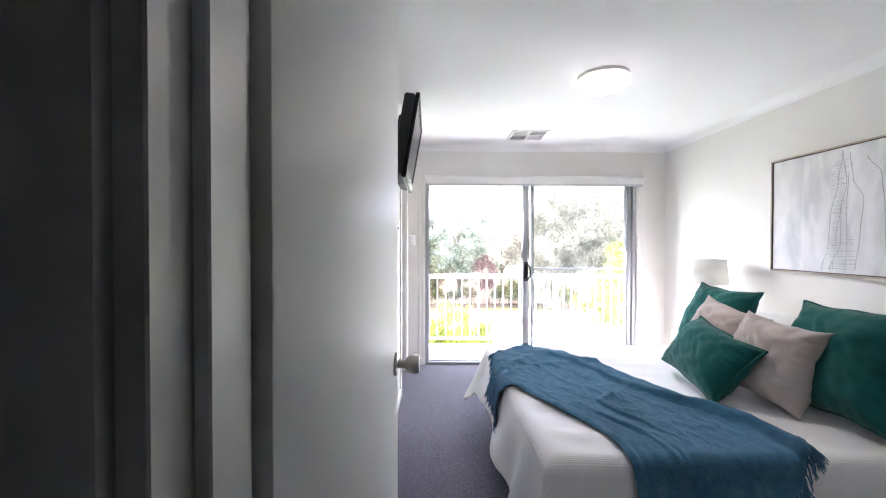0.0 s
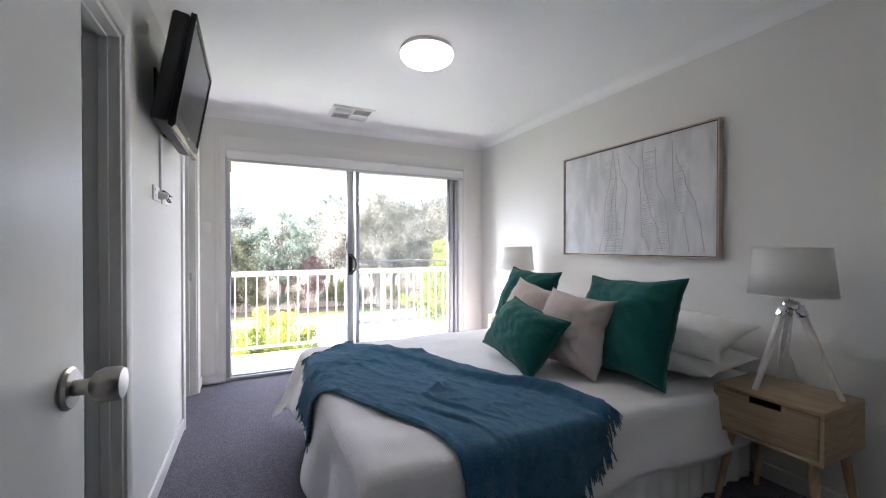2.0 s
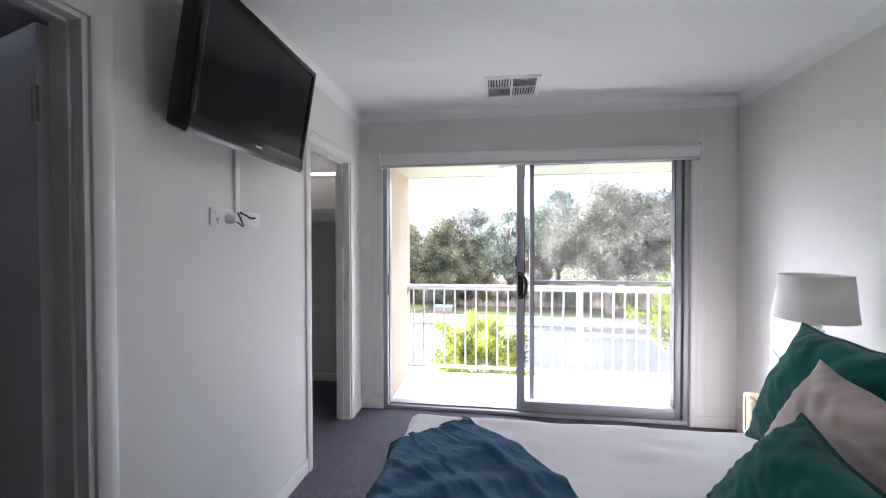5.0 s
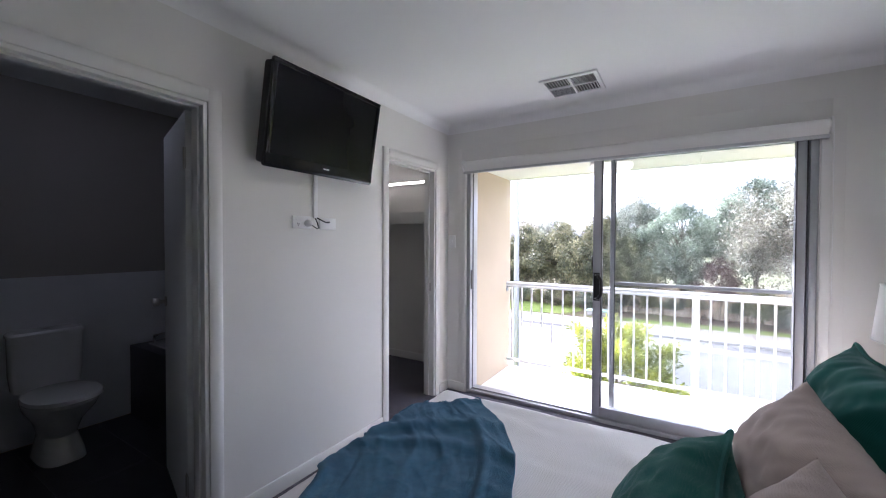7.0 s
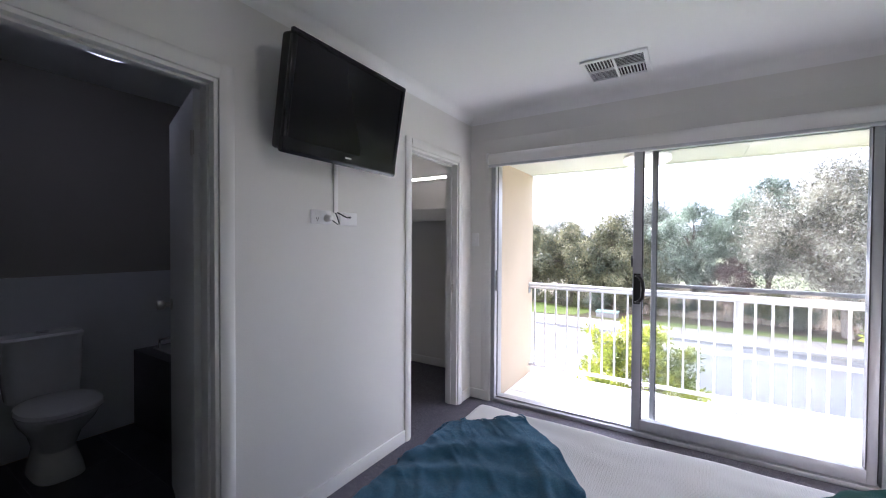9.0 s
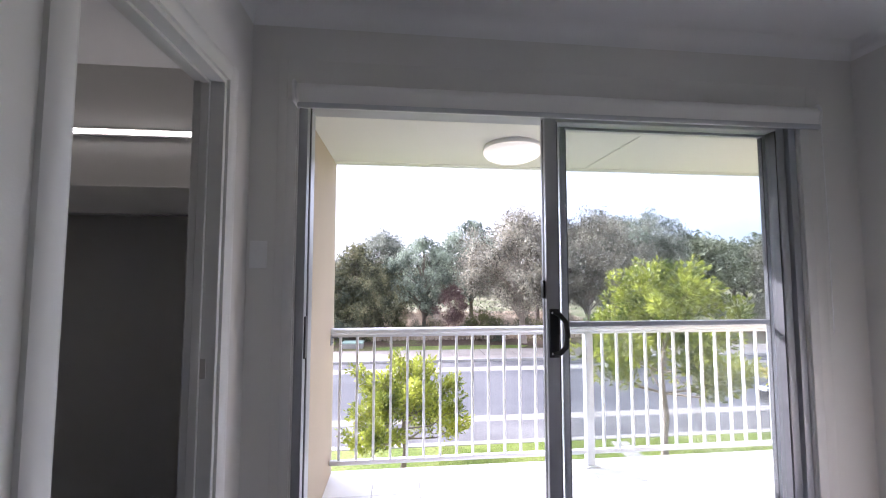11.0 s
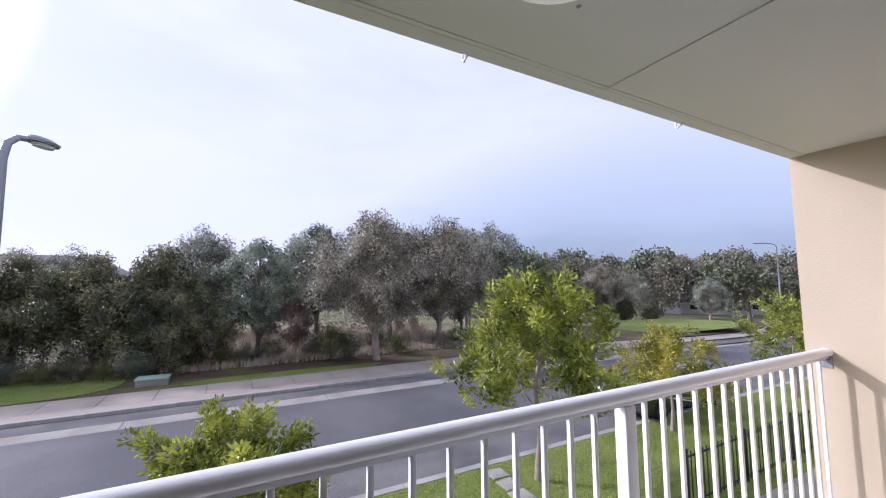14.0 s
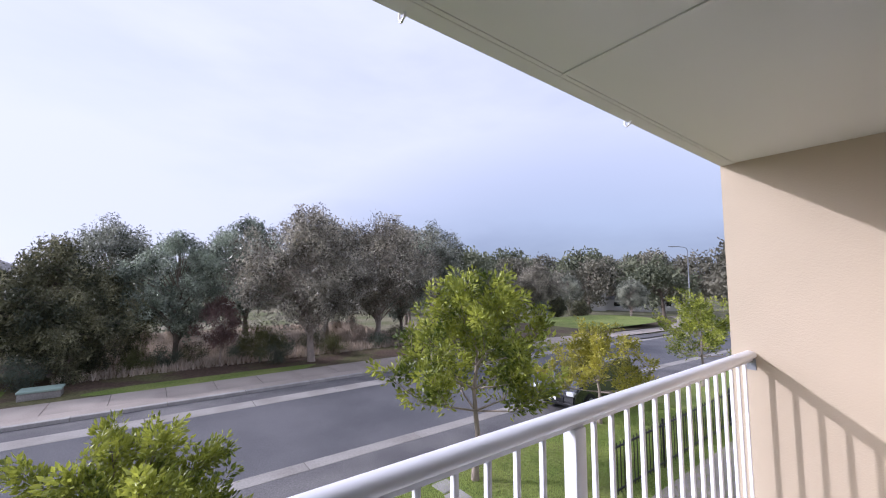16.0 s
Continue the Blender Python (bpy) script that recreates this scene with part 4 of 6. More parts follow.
# cushions and pillows
def cushion(name, centre, across, up, w, h, thick, material, label, piping, seed, group, puff=0.62, cat="cushion"):
    """A stuffed cover with drawn-in sides and eared corners; across and up give its lean."""
    ax = Vector(across).normalized()
    ay = Vector(up).normalized()
    ay = (ay - ax * ax.dot(ay)).normalized()
    az = ax.cross(ay)
    m = Matrix((ax, ay, az)).transposed().to_4x4()
    m.translation = Vector(centre)
    t = new(name)
    t.matrix_basis = m
    tagged(t, label, cat, group)
    n = 56

    def side(sign):
        def f(a, b):
            u, v = 2 * a - 1, 2 * b - 1
            x = w / 2 * u * (1 - 0.135 * (1 - abs(v) ** 3) * abs(u) ** 3 - 0.030 * abs(u * v) ** 9 + 0.014 * math.sin(9 * v + seed) * abs(u) ** 6 * (1 - v * v))
            y = h / 2 * v * (1 - 0.135 * (1 - abs(u) ** 3) * abs(v) ** 3 - 0.030 * abs(u * v) ** 9 + 0.014 * math.sin(8 * u + 2 * seed) * abs(v) ** 6 * (1 - u * u))
            z = ((1 - abs(u) ** 2.6) * (1 - abs(v) ** 2.6)) ** puff
            nn = noise.noise(Vector((u * 1.6 + seed, v * 1.6, seed * 2.0))) * 0.16 + noise.noise(Vector((u * 3.5 - v, v * 3.5 + seed, 3.0))) * 0.09 + noise.noise(Vector((u * 8 + v * 5, v * 5 + seed, 5.0))) * 0.06
            crease = 0.20 * math.sin(14 * math.atan2(v, u) + seed) * (u * u * v * v) + 0.07 * math.sin(11 * u + 4 * v + seed) * v ** 4
            tuck = (1 - abs(noise.noise(Vector((u * 2.2 + 1.4 * v, v * 2.6 - u + seed, seed))))) ** 7
            crease -= 0.03 * tuck * (1 - 0.6 * (u * u + v * v) / 2)
            pucker = 0.10 * math.sin(34 * v + 3 * seed) * abs(u) ** 8 + 0.10 * math.sin(31 * u + seed) * abs(v) ** 8
            crease += pucker * (1 - abs(u * v) ** 4)
            return Vector((x, y, sign * thick / 2 * (z * (1 + nn) + crease * (1 - u ** 6) * (1 - v ** 6))))
        return f
    bm = grid_mesh(side(1), n, n)
    b2 = grid_mesh(side(-1), n, n)
    bmesh.ops.reverse_faces(b2, faces=b2.faces[:])
    merge(bm, b2)
    bmesh.ops.remove_doubles(bm, verts=bm.verts[:], dist=0.0004)
    part("cover", bm, material, t, smooth=60)
    if piping:
        f, loop = side(1), []
        for k in range(96):
            s = k / 24 % 1
            loop.append(f(*[(s, 0), (1, s), (1 - s, 1), (0, 1 - s)][k // 24]) * 1.006)
        loop.append(loop[0])
        part("piping", tube(loop, 0.0075, 6, cap=False), material, t)
    return t


G1 = "cushions on the bed"
cushion("cushion", (2.345, 2.485, 0.822), (0.01, -0.613, 0.025), (0.19, 0.06, 0.47), 0.60, 0.565, 0.29, TEALC, "large square dark teal linen cushion with piped edge", True, 1.3, G1)
cushion("cushion", (2.400, 3.415, 0.835), (0.05, -0.60, -0.02), (0.20, 0.05, 0.46), 0.53, 0.525, 0.26, TEALC, "large square teal cushion leaning on the wall pillows", True, 5.1, G1)
cushion("cushion", (2.160, 2.675, 0.775), (0.02, -0.50, -0.03), (0.13, -0.02, 0.40), 0.485, 0.45, 0.27, PINKC, "square blush linen cushion propped in front", False, 2.7, G1)
cushion("cushion", (2.235, 3.130, 0.785), (0.06, -0.50, -0.09), (0.16, 0.00, 0.40), 0.485, 0.45, 0.26, PINKC, "square blush linen cushion tucked behind the small one", False, 8.2, G1)
cushion("cushion", (1.965, 2.880, 0.735), (-0.08, -0.62, -0.07), (0.20, 0.02, 0.27), 0.61, 0.375, 0.24, TEALC, "small rectangular teal linen cushion in front", True, 3.9, G1)
G2 = "bed pillows"
for y, s in ((2.46, 1.0), (3.50, 6.0)):
    cushion("pillow", (2.685, y, 0.650), (0.02, -0.7, 0.0), (0.45, 0.0, 0.03), 0.72, 0.46, 0.15, SHEET, "plump white cotton pillow lying flat on the bed", False, s, G2, cat="pillow")
    cushion("pillow", (2.715, y - 0.01, 0.775), (0.03, -0.7, -0.02), (0.45, 0.0, 0.15), 0.70, 0.45, 0.15, SHEET, "plump white cotton pillow stacked on another", False, s + 1.5, G2, cat="pillow")


# ---- bedside tables and lamps ----
def nightstand():
    """Local origin on the floor under the middle; the drawer faces -x."""
    t = thing("nightstand", (0, 0, 0), "pale oak bedside table with one drawer and splayed legs", "bedside table", "bedside tables")
    d, w, z0, z1 = 0.185, 0.205, 0.375, 0.590
    part("top", box(-d, -w, z1 - 0.016, d, w, z1, 0.003), OAK, t)
    bm = box(-d, -w, z0, d, -w + 0.015, z1 - 0.016, 0.001, 1)
    box(-d, w - 0.015, z0, d, w, z1 - 0.016, 0.001, 1, bm=bm)
    box(-d, -w + 0.015, z0, d, w - 0.015, z0 + 0.015, 0.001, 1, bm=bm)
    box(d - 0.012, -w + 0.015, z0 + 0.015, d, w - 0.015, z1 - 0.016, bm=bm)
    part("body", bm, OAK, t)
    x0, x1 = -d + 0.004, -d + 0.020
    y0, y1, a, b = -w + 0.018, w - 0.018, z0 + 0.018, z1 - 0.019
    bm = box(x0, y0, a, x1, y1, b - 0.030, 0.0012, 1)
    box(x0, y0, b - 0.030, x1, -0.062, b, 0.0012, 1, bm=bm)
    box(x0, 0.062, b - 0.030, x1, y1, b, 0.0012, 1, bm=bm)
    dr = part("drawer_front", bm, OAK, t)
    # slot's shade is put into the drawer box colour
    part("drawer_box", box(x1 + 0.03, y0 + 0.01, a, d - 0.02, y1 - 0.01, b - 0.04), DARKIN, dr, "drawer box in a shade-darkened colour behind the finger slot")
    for sx in (-1, 1):
        for sy in (-1, 1):
            part("leg", tube([(sx * 0.175, sy * 0.195, 0.0), (sx * 0.135, sy * 0.150, z0)], [0.0115, 0.0195], 14), OAKLEG, t)
    return t


def table_lamp():
    t = thing("table_lamp", (0, 0, 0), "tripod table lamp with whitewashed legs and white drum shade", "lamp", "bedside lamps")
    bm = lathe([(0.159, 0.44), (0.138, 0.655)], 48)
    q = part("shade", bm, SHADE, t, "white linen drum shade")
    q.modifiers.new("thickness", "SOLIDIFY").thickness = 0.003
    for r, z in ((0.159, 0.44), (0.138, 0.655)):
        loop = [(r * math.cos(a), r * math.sin(a), z) for a in (2 * math.pi * k / 48 for k in range(49))]
        part("shade_rim", tube(loop, 0.003, 6, None, False), SHADE, q)
    bm = tube([(0, 0, 0.415), (0, 0, 0.47)], 0.008, 12)
    for k in range(3):
        a = 2 * math.pi * k / 3
        tube([(0, 0, 0.64), (0.138 * math.cos(a), 0.138 * math.sin(a), 0.648)], 0.002, 6, bm)
    tube([(0, 0, 0.47), (0, 0, 0.64)], 0.004, 8, bm)
    part("stem", bm, CHROME, t, "chrome lamp stem and spider")
    part("hub", lathe([(0, 0.372), (0.030, 0.374), (0.034, 0.382), (0.034, 0.400), (0.026, 0.412), (0, 0.416)], 24), CHROME, t, "chrome hub")
    part("bulb", lathe([(0.013, 0.47), (0.015, 0.50), (0.028, 0.535), (0.028, 0.555), (0, 0.578)], 18), OPAL, t, "white glass bulb")
    for k in range(3):
        a = math.radians(158 + 120 * k)
        c, s = math.cos(a), math.sin(a)
        m = Matrix.Translation((0.030 * c, 0.030 * s, 0.385)) @ Matrix.Rotation(a, 4, "Z") @ Matrix.Rotation(radians(-20.5), 4, "Y")
        leg = box(-0.013, -0.013, -0.405, 0.013, 0.013, 0.0, 0.003)
        for vv in leg.verts:
            k2 = 1 - 0.35 * (-vv.co.z / 0.405)
            vv.co.x *= k2
            vv.co.y *= k2
        leg.transform(m)
        lg = part("leg", leg, WHITEWOOD, t, "whitewashed square timber leg")
        cl = box(-0.016, -0.0155, -0.045, 0.016, 0.0155, 0.006, 0.002)
        tube([(-0.002, -0.022, -0.018), (-0.002, 0.022, -0.018)], 0.005, 10, cl)
        cl.transform(m)
        part("clamp", cl, CHROME, lg, "chrome leg clamp with wing bolt")
    cord = [(0.02, 0, 0.40), (0.06, 0.02, 0.30), (0.10, 0.05, 0.16), (0.15, 0.04, 0.04), (0.20, 0.05, 0.01)]
    part("cord", tube(cord, 0.0025, 6), WHITEP, t, "thin pale lamp cord")
    return t


ns = nightstand()
ns.matrix_basis = pose(2.745, 1.940, 0)
copy_thing(ns, pose(2.765, 4.020, 0))
tl = table_lamp()
tl.matrix_basis = pose(2.755, 1.925, 0.5905)
copy_thing(tl, pose(2.790, 4.045, 0.5905, 0, 0, -8))

# ---- painting ----
AX, AY0, AY1, AZ0, AZ1 = 2.985, 2.365, 3.635, 1.178, 2.003
pa = thing("painting", (AX, (AY0 + AY1) / 2, AZ0), "abstract pale grey canvas with charcoal lines in a slim frame", "painting")
PO = Matrix.Translation((-AX, -(AY0 + AY1) / 2, -AZ0))


def put(name, bm, material, parent, label=""):
    bm.transform(PO)
    return part(name, bm, material, parent, label)


put("canvas", box(AX + 0.010, AY0 + 0.012, AZ0 + 0.012, XE - 0.006, AY1 - 0.012, AZ1 - 0.012, 0.002), CANVAS, pa, "washed grey and white canvas")
bm = box(AX, AY0 - 0.004, AZ0 - 0.004, XE - 0.002, AY0 + 0.006, AZ1 + 0.004, 0.0015, 1)
box(AX, AY1 - 0.006, AZ0 - 0.004, XE - 0.002, AY1 + 0.004, AZ1 + 0.004, 0.0015, 1, bm=bm)
box(AX, AY0 + 0.006, AZ0 - 0.004, XE - 0.002, AY1 - 0.006, AZ0 + 0.006, 0.0015, 1, bm=bm)
box(AX, AY0 + 0.006, AZ1 - 0.006, XE - 0.002, AY1 - 0.006, AZ1 + 0.004, 0.0015, 1, bm=bm)
put("frame", bm, FRAMEW, pa, "slim champagne timber frame")
# solid dark strips paint the shade between frame and canvas
bm = box(AX + 0.006, AY0 + 0.006, AZ0 + 0.006, AX + 0.030, AY0 + 0.012, AZ1 - 0.006)
box(AX + 0.006, AY1 - 0.012, AZ0 + 0.006, AX + 0.030, AY1 - 0.006, AZ1 - 0.006, bm=bm)
box(AX + 0.006, AY0 + 0.012, AZ0 + 0.006, AX + 0.030, AY1 - 0.012, AZ0 + 0.012, bm=bm)
box(AX + 0.006, AY0 + 0.012, AZ1 - 0.012, AX + 0.030, AY1 - 0.012, AZ1 - 0.006, bm=bm)
put("shadow_gap", bm, GAPSHADE, pa, "dark strips coloured as the shadow gap inside the frame")


def on_canvas(s, h, off=0.0005):
    """s from the window end, h from the top, both 0..1."""
    return Vector((AX + 0.010 - off, AY1 - 0.015 - s * (AY1 - AY0 - 0.03), AZ1 - 0.015 - h * (AZ1 - AZ0 - 0.03)))


def smooth_line(keys, n=26):
    out = []
    for k in range(n + 1):
        f = k / n * (len(keys) - 1)
        i = min(int(f), len(keys) - 2)
        g = f - i
        g = g * g * (3 - 2 * g)
        out.append((keys[i][0] + (keys[i + 1][0] - keys[i][0]) * g, keys[i][1] + (keys[i + 1][1] - keys[i][1]) * (f - i)))
    return out


def ribbon(bm, pts, w):
    vs = []
    for i, (s, h) in enumerate(pts):
        k = w * (0.6 + 0.6 * abs(noise.noise(Vector((s * 30, h * 12, 1)))) + 0.2)
        vs.append((bm.verts.new(on_canvas(s - k, h, 0.0008)), bm.verts.new(on_canvas(s + k, h, 0.0008))))
    for a, b in zip(vs, vs[1:]):
        bm.faces.new((a[0], a[1], b[1], b[0]))


STROKES = [
    [(0.405, 0.02), (0.385, 0.25), (0.345, 0.55), (0.335, 0.80), (0.300, 0.98)],
    [(0.405, 0.02), (0.425, 0.28), (0.395, 0.50), (0.400, 0.75), (0.345, 0.98)],
    [(0.440, 0.05), (0.455, 0.25), (0.505, 0.42), (0.490, 0.70), (0.470, 0.97)],
    [(0.435, 0.20), (0.425, 0.50), (0.430, 0.75), (0.425, 0.98)],
    [(0.400, 0.45), (0.375, 0.70), (0.360, 0.98)],
    [(0.520, 0.10), (0.580, 0.25), (0.595, 0.50), (0.600, 0.78), (0.650, 0.97)],
    [(0.605, 0.05), (0.615, 0.35), (0.650, 0.60), (0.700, 0.80), (0.725, 0.97)],
    [(0.685, 0.08), (0.690, 0.35), (0.745, 0.58), (0.760, 0.80), (0.770, 0.97)],
    [(0.780, 0.06), (0.785, 0.35), (0.800, 0.55), (0.850, 0.75), (0.870, 0.97)],
    [(0.800, 0.18), (0.850, 0.40), (0.905, 0.62), (0.930, 0.80), (0.945, 0.97)],
]
for keys in STROKES:
    bm = bmesh.new()
    ribbon(bm, smooth_line(keys), 0.0024)
    put("drawn_line", bm, CHARCOAL, pa, "wavering charcoal line")
rnd = random.Random(11)
bm = bmesh.new()
for s0, s1, h0, h1, n in ((0.355, 0.425, 0.10, 0.98, 46), (0.335, 0.470, 0.72, 0.98, 16), (0.600, 0.665, 0.42, 0.97, 32), (0.700, 0.760, 0.55, 0.97, 18), (0.790, 0.850, 0.25, 0.70, 22), (0.610, 0.690, 0.10, 0.35, 10)):
    for k in range(n):
        h = h0 + (h1 - h0) * (k + rnd.random() * 0.5) / n
        a, b = s0 + rnd.uniform(-0.008, 0.02), s1 + rnd.uniform(-0.02, 0.008)
        q = [on_canvas(a, h, 0.0006), on_canvas(b, h - 0.006 + rnd.uniform(-0.006, 0.006), 0.0006)]
        w = Vector((0, 0, rnd.uniform(0.0008, 0.0022)))
        bm.faces.new([bm.verts.new(v) for v in (q[0] - w, q[1] - w, q[1] + w, q[0] + w)])
put("hatching", bm, HATCH, pa, "soft grey hatching strokes")["kind"] = "stuff"

# ---- television and sockets ----
tv = thing("television", (0.258, 3.475, 2.045), "black flat television tilted down on a wall bracket", "television")
TILT = Matrix.Rotation(radians(10.0), 4, "Y") @ Matrix.Rotation(radians(1.0), 4, "Z")


def tvp(name, bm, material, label="", parent=None):
    bm.transform(TILT)
    return part(name, bm, material, parent or tv, label)


HW, HH = 0.395, 0.262
tvp("back_shell", box(-0.092, -HW + 0.008, -HH + 0.012, -0.020, HW - 0.008, HH - 0.006, 0.016), TVMATT, "matt black rear casing")
tvp("rear_bulge", box(-0.118, -0.27, -0.19, -0.088, 0.27, 0.15, 0.012), TVMATT, "matt black rear bulge")
bm = box(-0.020, -HW, HH - 0.026, 0.004, HW, HH, 0.004)
box(-0.020, -HW, -HH + 0.064, 0.004, -HW + 0.026, HH - 0.026, 0.004, bm=bm)
box(-0.020, HW - 0.026, -HH + 0.064, 0.004, HW, HH - 0.026, 0.004, bm=bm)
tvp("bezel", bm, TVBLACK, "glossy black bezel")
tvp("screen", box(-0.018, -HW + 0.026, -HH + 0.064, -0.002, HW - 0.026, HH - 0.026), SCREEN, "dark glossy screen")
tvp("speaker_strip", prism([(-0.022, -HH), (-0.002, -HH - 0.006), (0.008, -HH + 0.010), (0.005, -HH + 0.064), (-0.022, -HH + 0.064)], "y", -HW, HW, r=0.002), TVBLACK, "glossy black speaker strip")
tvp("maker_badge", box(0.0045, -0.022, -HH + 0.034, 0.0068, 0.022, -HH + 0.041), SIGNW, "small plain silver badge")
br = bmesh.new()
box(-0.168, -0.09, -0.10, -0.156, 0.09, 0.10, 0.002, bm=br)
box(-0.158, -0.03, -0.03, -0.075, 0.03, 0.03, 0.004, bm=br)
tube([(-0.10, -0.05, 0.0), (-0.10, 0.05, 0.0)], 0.016, 12, br)
part("wall_bracket", br, TVMATT, tv, "black steel tilting wall bracket")

cc = single("cable_cover", box(XW, 3.490, 1.545, XW + 0.012, 3.520, 1.835, 0.003), WHITEP, "white plastic cable cover below the television", "cable cover")
po = thing("power_outlet", (XW, 3.409, 1.517), "white double power outlet with a plug in it", "power outlet")
part("plate", box(0, -0.068, -0.037, 0.009, 0.066, 0.037, 0.004), WHITEP, po)
for y in (-0.040, 0.036):
    part("rocker", box(0.009, y - 0.006, 0.010, 0.012, y + 0.006, 0.024, 0.001), WHITEP, po, "white rocker switch")
bm = bmesh.new()
for y, a in ((-0.036, 0.5), (-0.024, -0.5), (-0.030, 0.0)):
    box(0.0088, y - 0.0015, -0.014 - (0.010 if a == 0 else 0), 0.0095, y + 0.0015, -0.004 - (0.010 if a == 0 else 0), bm=bm)
part("pin_slots", bm, BLACKP, po, "dark pin slots")
k = lathe([(0, 0), (0.019, 0), (0.021, 0.010), (0.017, 0.034), (0.010, 0.042), (0, 0.043)], 20)
k.transform(pose(0.009, 0.030, -0.006, 0, 90, 0))
part("plug", k, WHITEP, po, "white plug")
ap = thing("aerial_outlet", (XW, 3.604, 1.515), "white aerial wall plate with a socket", "wall plate")
part("plate", box(0, -0.066, -0.037, 0.008, 0.066, 0.037, 0.004), WHITEP, ap)
k = lathe([(0.006, 0), (0.006, 0.012), (0.004, 0.020), (0, 0.020)], 14)
k.transform(pose(0.008, -0.012, 0.006, 0, 90, 0))
part("socket", k, CHROME, ap, "chrome aerial socket")
cb = [(XW + 0.045, 3.445, 1.508), (XW + 0.055, 3.480, 1.484), (XW + 0.040, 3.508, 1.487), (XW + 0.022, 3.512, 1.520), (XW + 0.012, 3.507, 1.547)]
part("cord", merge(bmesh.new(), tube(cb, 0.003, 8), Matrix.Translation((-XW, -3.415, -1.520))), BLACKP, po, "thin black power cord")
cb = [(XW + 0.014, 3.512, 1.547), (XW + 0.030, 3.525, 1.536), (XW + 0.038, 3.555, 1.522), (XW + 0.040, 3.585, 1.524), (XW + 0.028, 3.593, 1.526)]
single("aerial_cable", tube(cb, 0.004, 8), BLACKP, "thin black aerial cable to the wall plate", "cable")
single("tv_lead", tube([(0.185, 3.490, 1.840), (0.150, 3.480, 1.808), (XW + 0.020, 3.502, 1.836)], 0.006, 8), BLACKP, "black leads looping under the television", "cable")

sw = thing("light_switch", (0.140, YN, 1.410), "white single light switch plate", "light switch")
part("plate", box(-0.036, -0.008, -0.058, 0.036, 0, 0.058, 0.004), WHITEP, sw)
part("rocker", box(-0.008, -0.012, -0.012, 0.008, -0.007, 0.012, 0.002), WHITEP, sw)

# ---- ceiling fittings ----
cv = thing("ceiling_vent", (1.346, 4.648, ZC), "white square-pattern ceiling air vent with four louvre fields", "vent")
VX, VY = 0.186, 0.172
# no hole in the ceiling: shade behind the slats is this sheet's colour
part("backing", box(-VX + 0.02, -VY + 0.02, -0.003, VX - 0.02, VY - 0.02, -0.001), VENTSHADE, cv, "dark sheet coloured as the shaded duct opening")
bm = bmesh.new()
for a in ((-VX, -VY, VX, -VY + 0.026), (-VX, VY - 0.026, VX, VY), (-VX, -VY + 0.026, -VX + 0.026, VY - 0.026), (VX - 0.026, -VY + 0.026, VX, VY - 0.026), (-0.008, -VY + 0.026, 0.008, VY - 0.026), (-VX + 0.026, -0.006, -0.008, 0.006), (0.008, -0.006, VX - 0.026, 0.006)):
    box(a[0], a[1], -0.014, a[2], a[3], 0.0, 0.002, 1, bm=bm)
part("frame", bm, WHITEP, cv)
for qx, qy, along in ((-1, -1, "y"), (1, -1, "x"), (-1, 1, "x"), (1, 1, "y")):
    x0, x1 = (0.010, VX - 0.028) if qx > 0 else (-VX + 0.028, -0.010)
    y0, y1 = (0.008, VY - 0.028) if qy > 0 else (-VY + 0.028, -0.008)
    n = 8 if along == "y" else 7
    for k in range(n):
        f = (k + 0.5) / n
        s = box(-0.0056, -0.5, -0.0008, 0.0056, 0.5, 0.0008)
        if along == "y":
            m = Matrix.Translation((x0 + (x1 - x0) * f, (y0 + y1) / 2, -0.009)) @ Matrix.Rotation(radians(40), 4, "Y") @ Matrix.Diagonal((1, y1 - y0, 1, 1))
        else:
            m = Matrix.Translation(((x0 + x1) / 2, y0 + (y1 - y0) * f, -0.009)) @ Matrix.Rotation(radians(90), 4, "Z") @ Matrix.Rotation(radians(-40), 4, "Y") @ Matrix.Diagonal((1, x1 - x0, 1, 1))
        s.transform(m)
        part("slat", s, WHITEP, cv)


def oyster(name, at, r, lens, label):
    t = thing(name, at, label, "ceiling light")
    part("base_ring", lathe([(0, 0), (r * 0.96, 0), (r * 0.97, -0.004), (r * 0.985, -0.026), (r * 0.93, -0.029)], 48), WHITEP, t, "slim white base ring")
    part("diffuser", lathe([(r * 0.93, -0.022), (r, -0.032), (r * 0.985, -0.048), (r * 0.90, -0.066), (r * 0.72, -0.082), (r * 0.45, -0.094), (r * 0.2, -0.099), (0, -0.100)], 56), lens, t, "domed opal glass diffuser")
    return t


oyster("ceiling_light", (1.520, 3.265, ZC), 0.168, LIT, "round oyster ceiling light switched on")

# ---- ensuite ----
TS = 0.445
tile_mesh = finish(box(-TS / 2 + 0.0015, -TS / 2 + 0.0015, -0.005, TS / 2 - 0.0015, TS / 2 - 0.0015, 0.0015, 0.0012, 1), "tile", DARKTILE)
bm = box(-1.82, 1.10, 0, -1.812, 4.0, 1.150, 0.001, 1)
setting("trim_wall_tiles", bm, WHITETILE, "glossy white tiled splashback to half height", "wall tiles")
bh = thing("bath_hob", (-1.811, 3.245, 0), "dark tiled bath surround with pale tub rim", "bath")
part("surround", box(0, 0, 0, 1.55, 0.745, 0.560, 0.003), DARKTILE, bh, "charcoal tiled surround")
part("tub_rim", box(0.12, 0.08, 0.560, 1.45, 0.70, 0.578, 0.008), PORCELAIN, bh, "white tub rim")
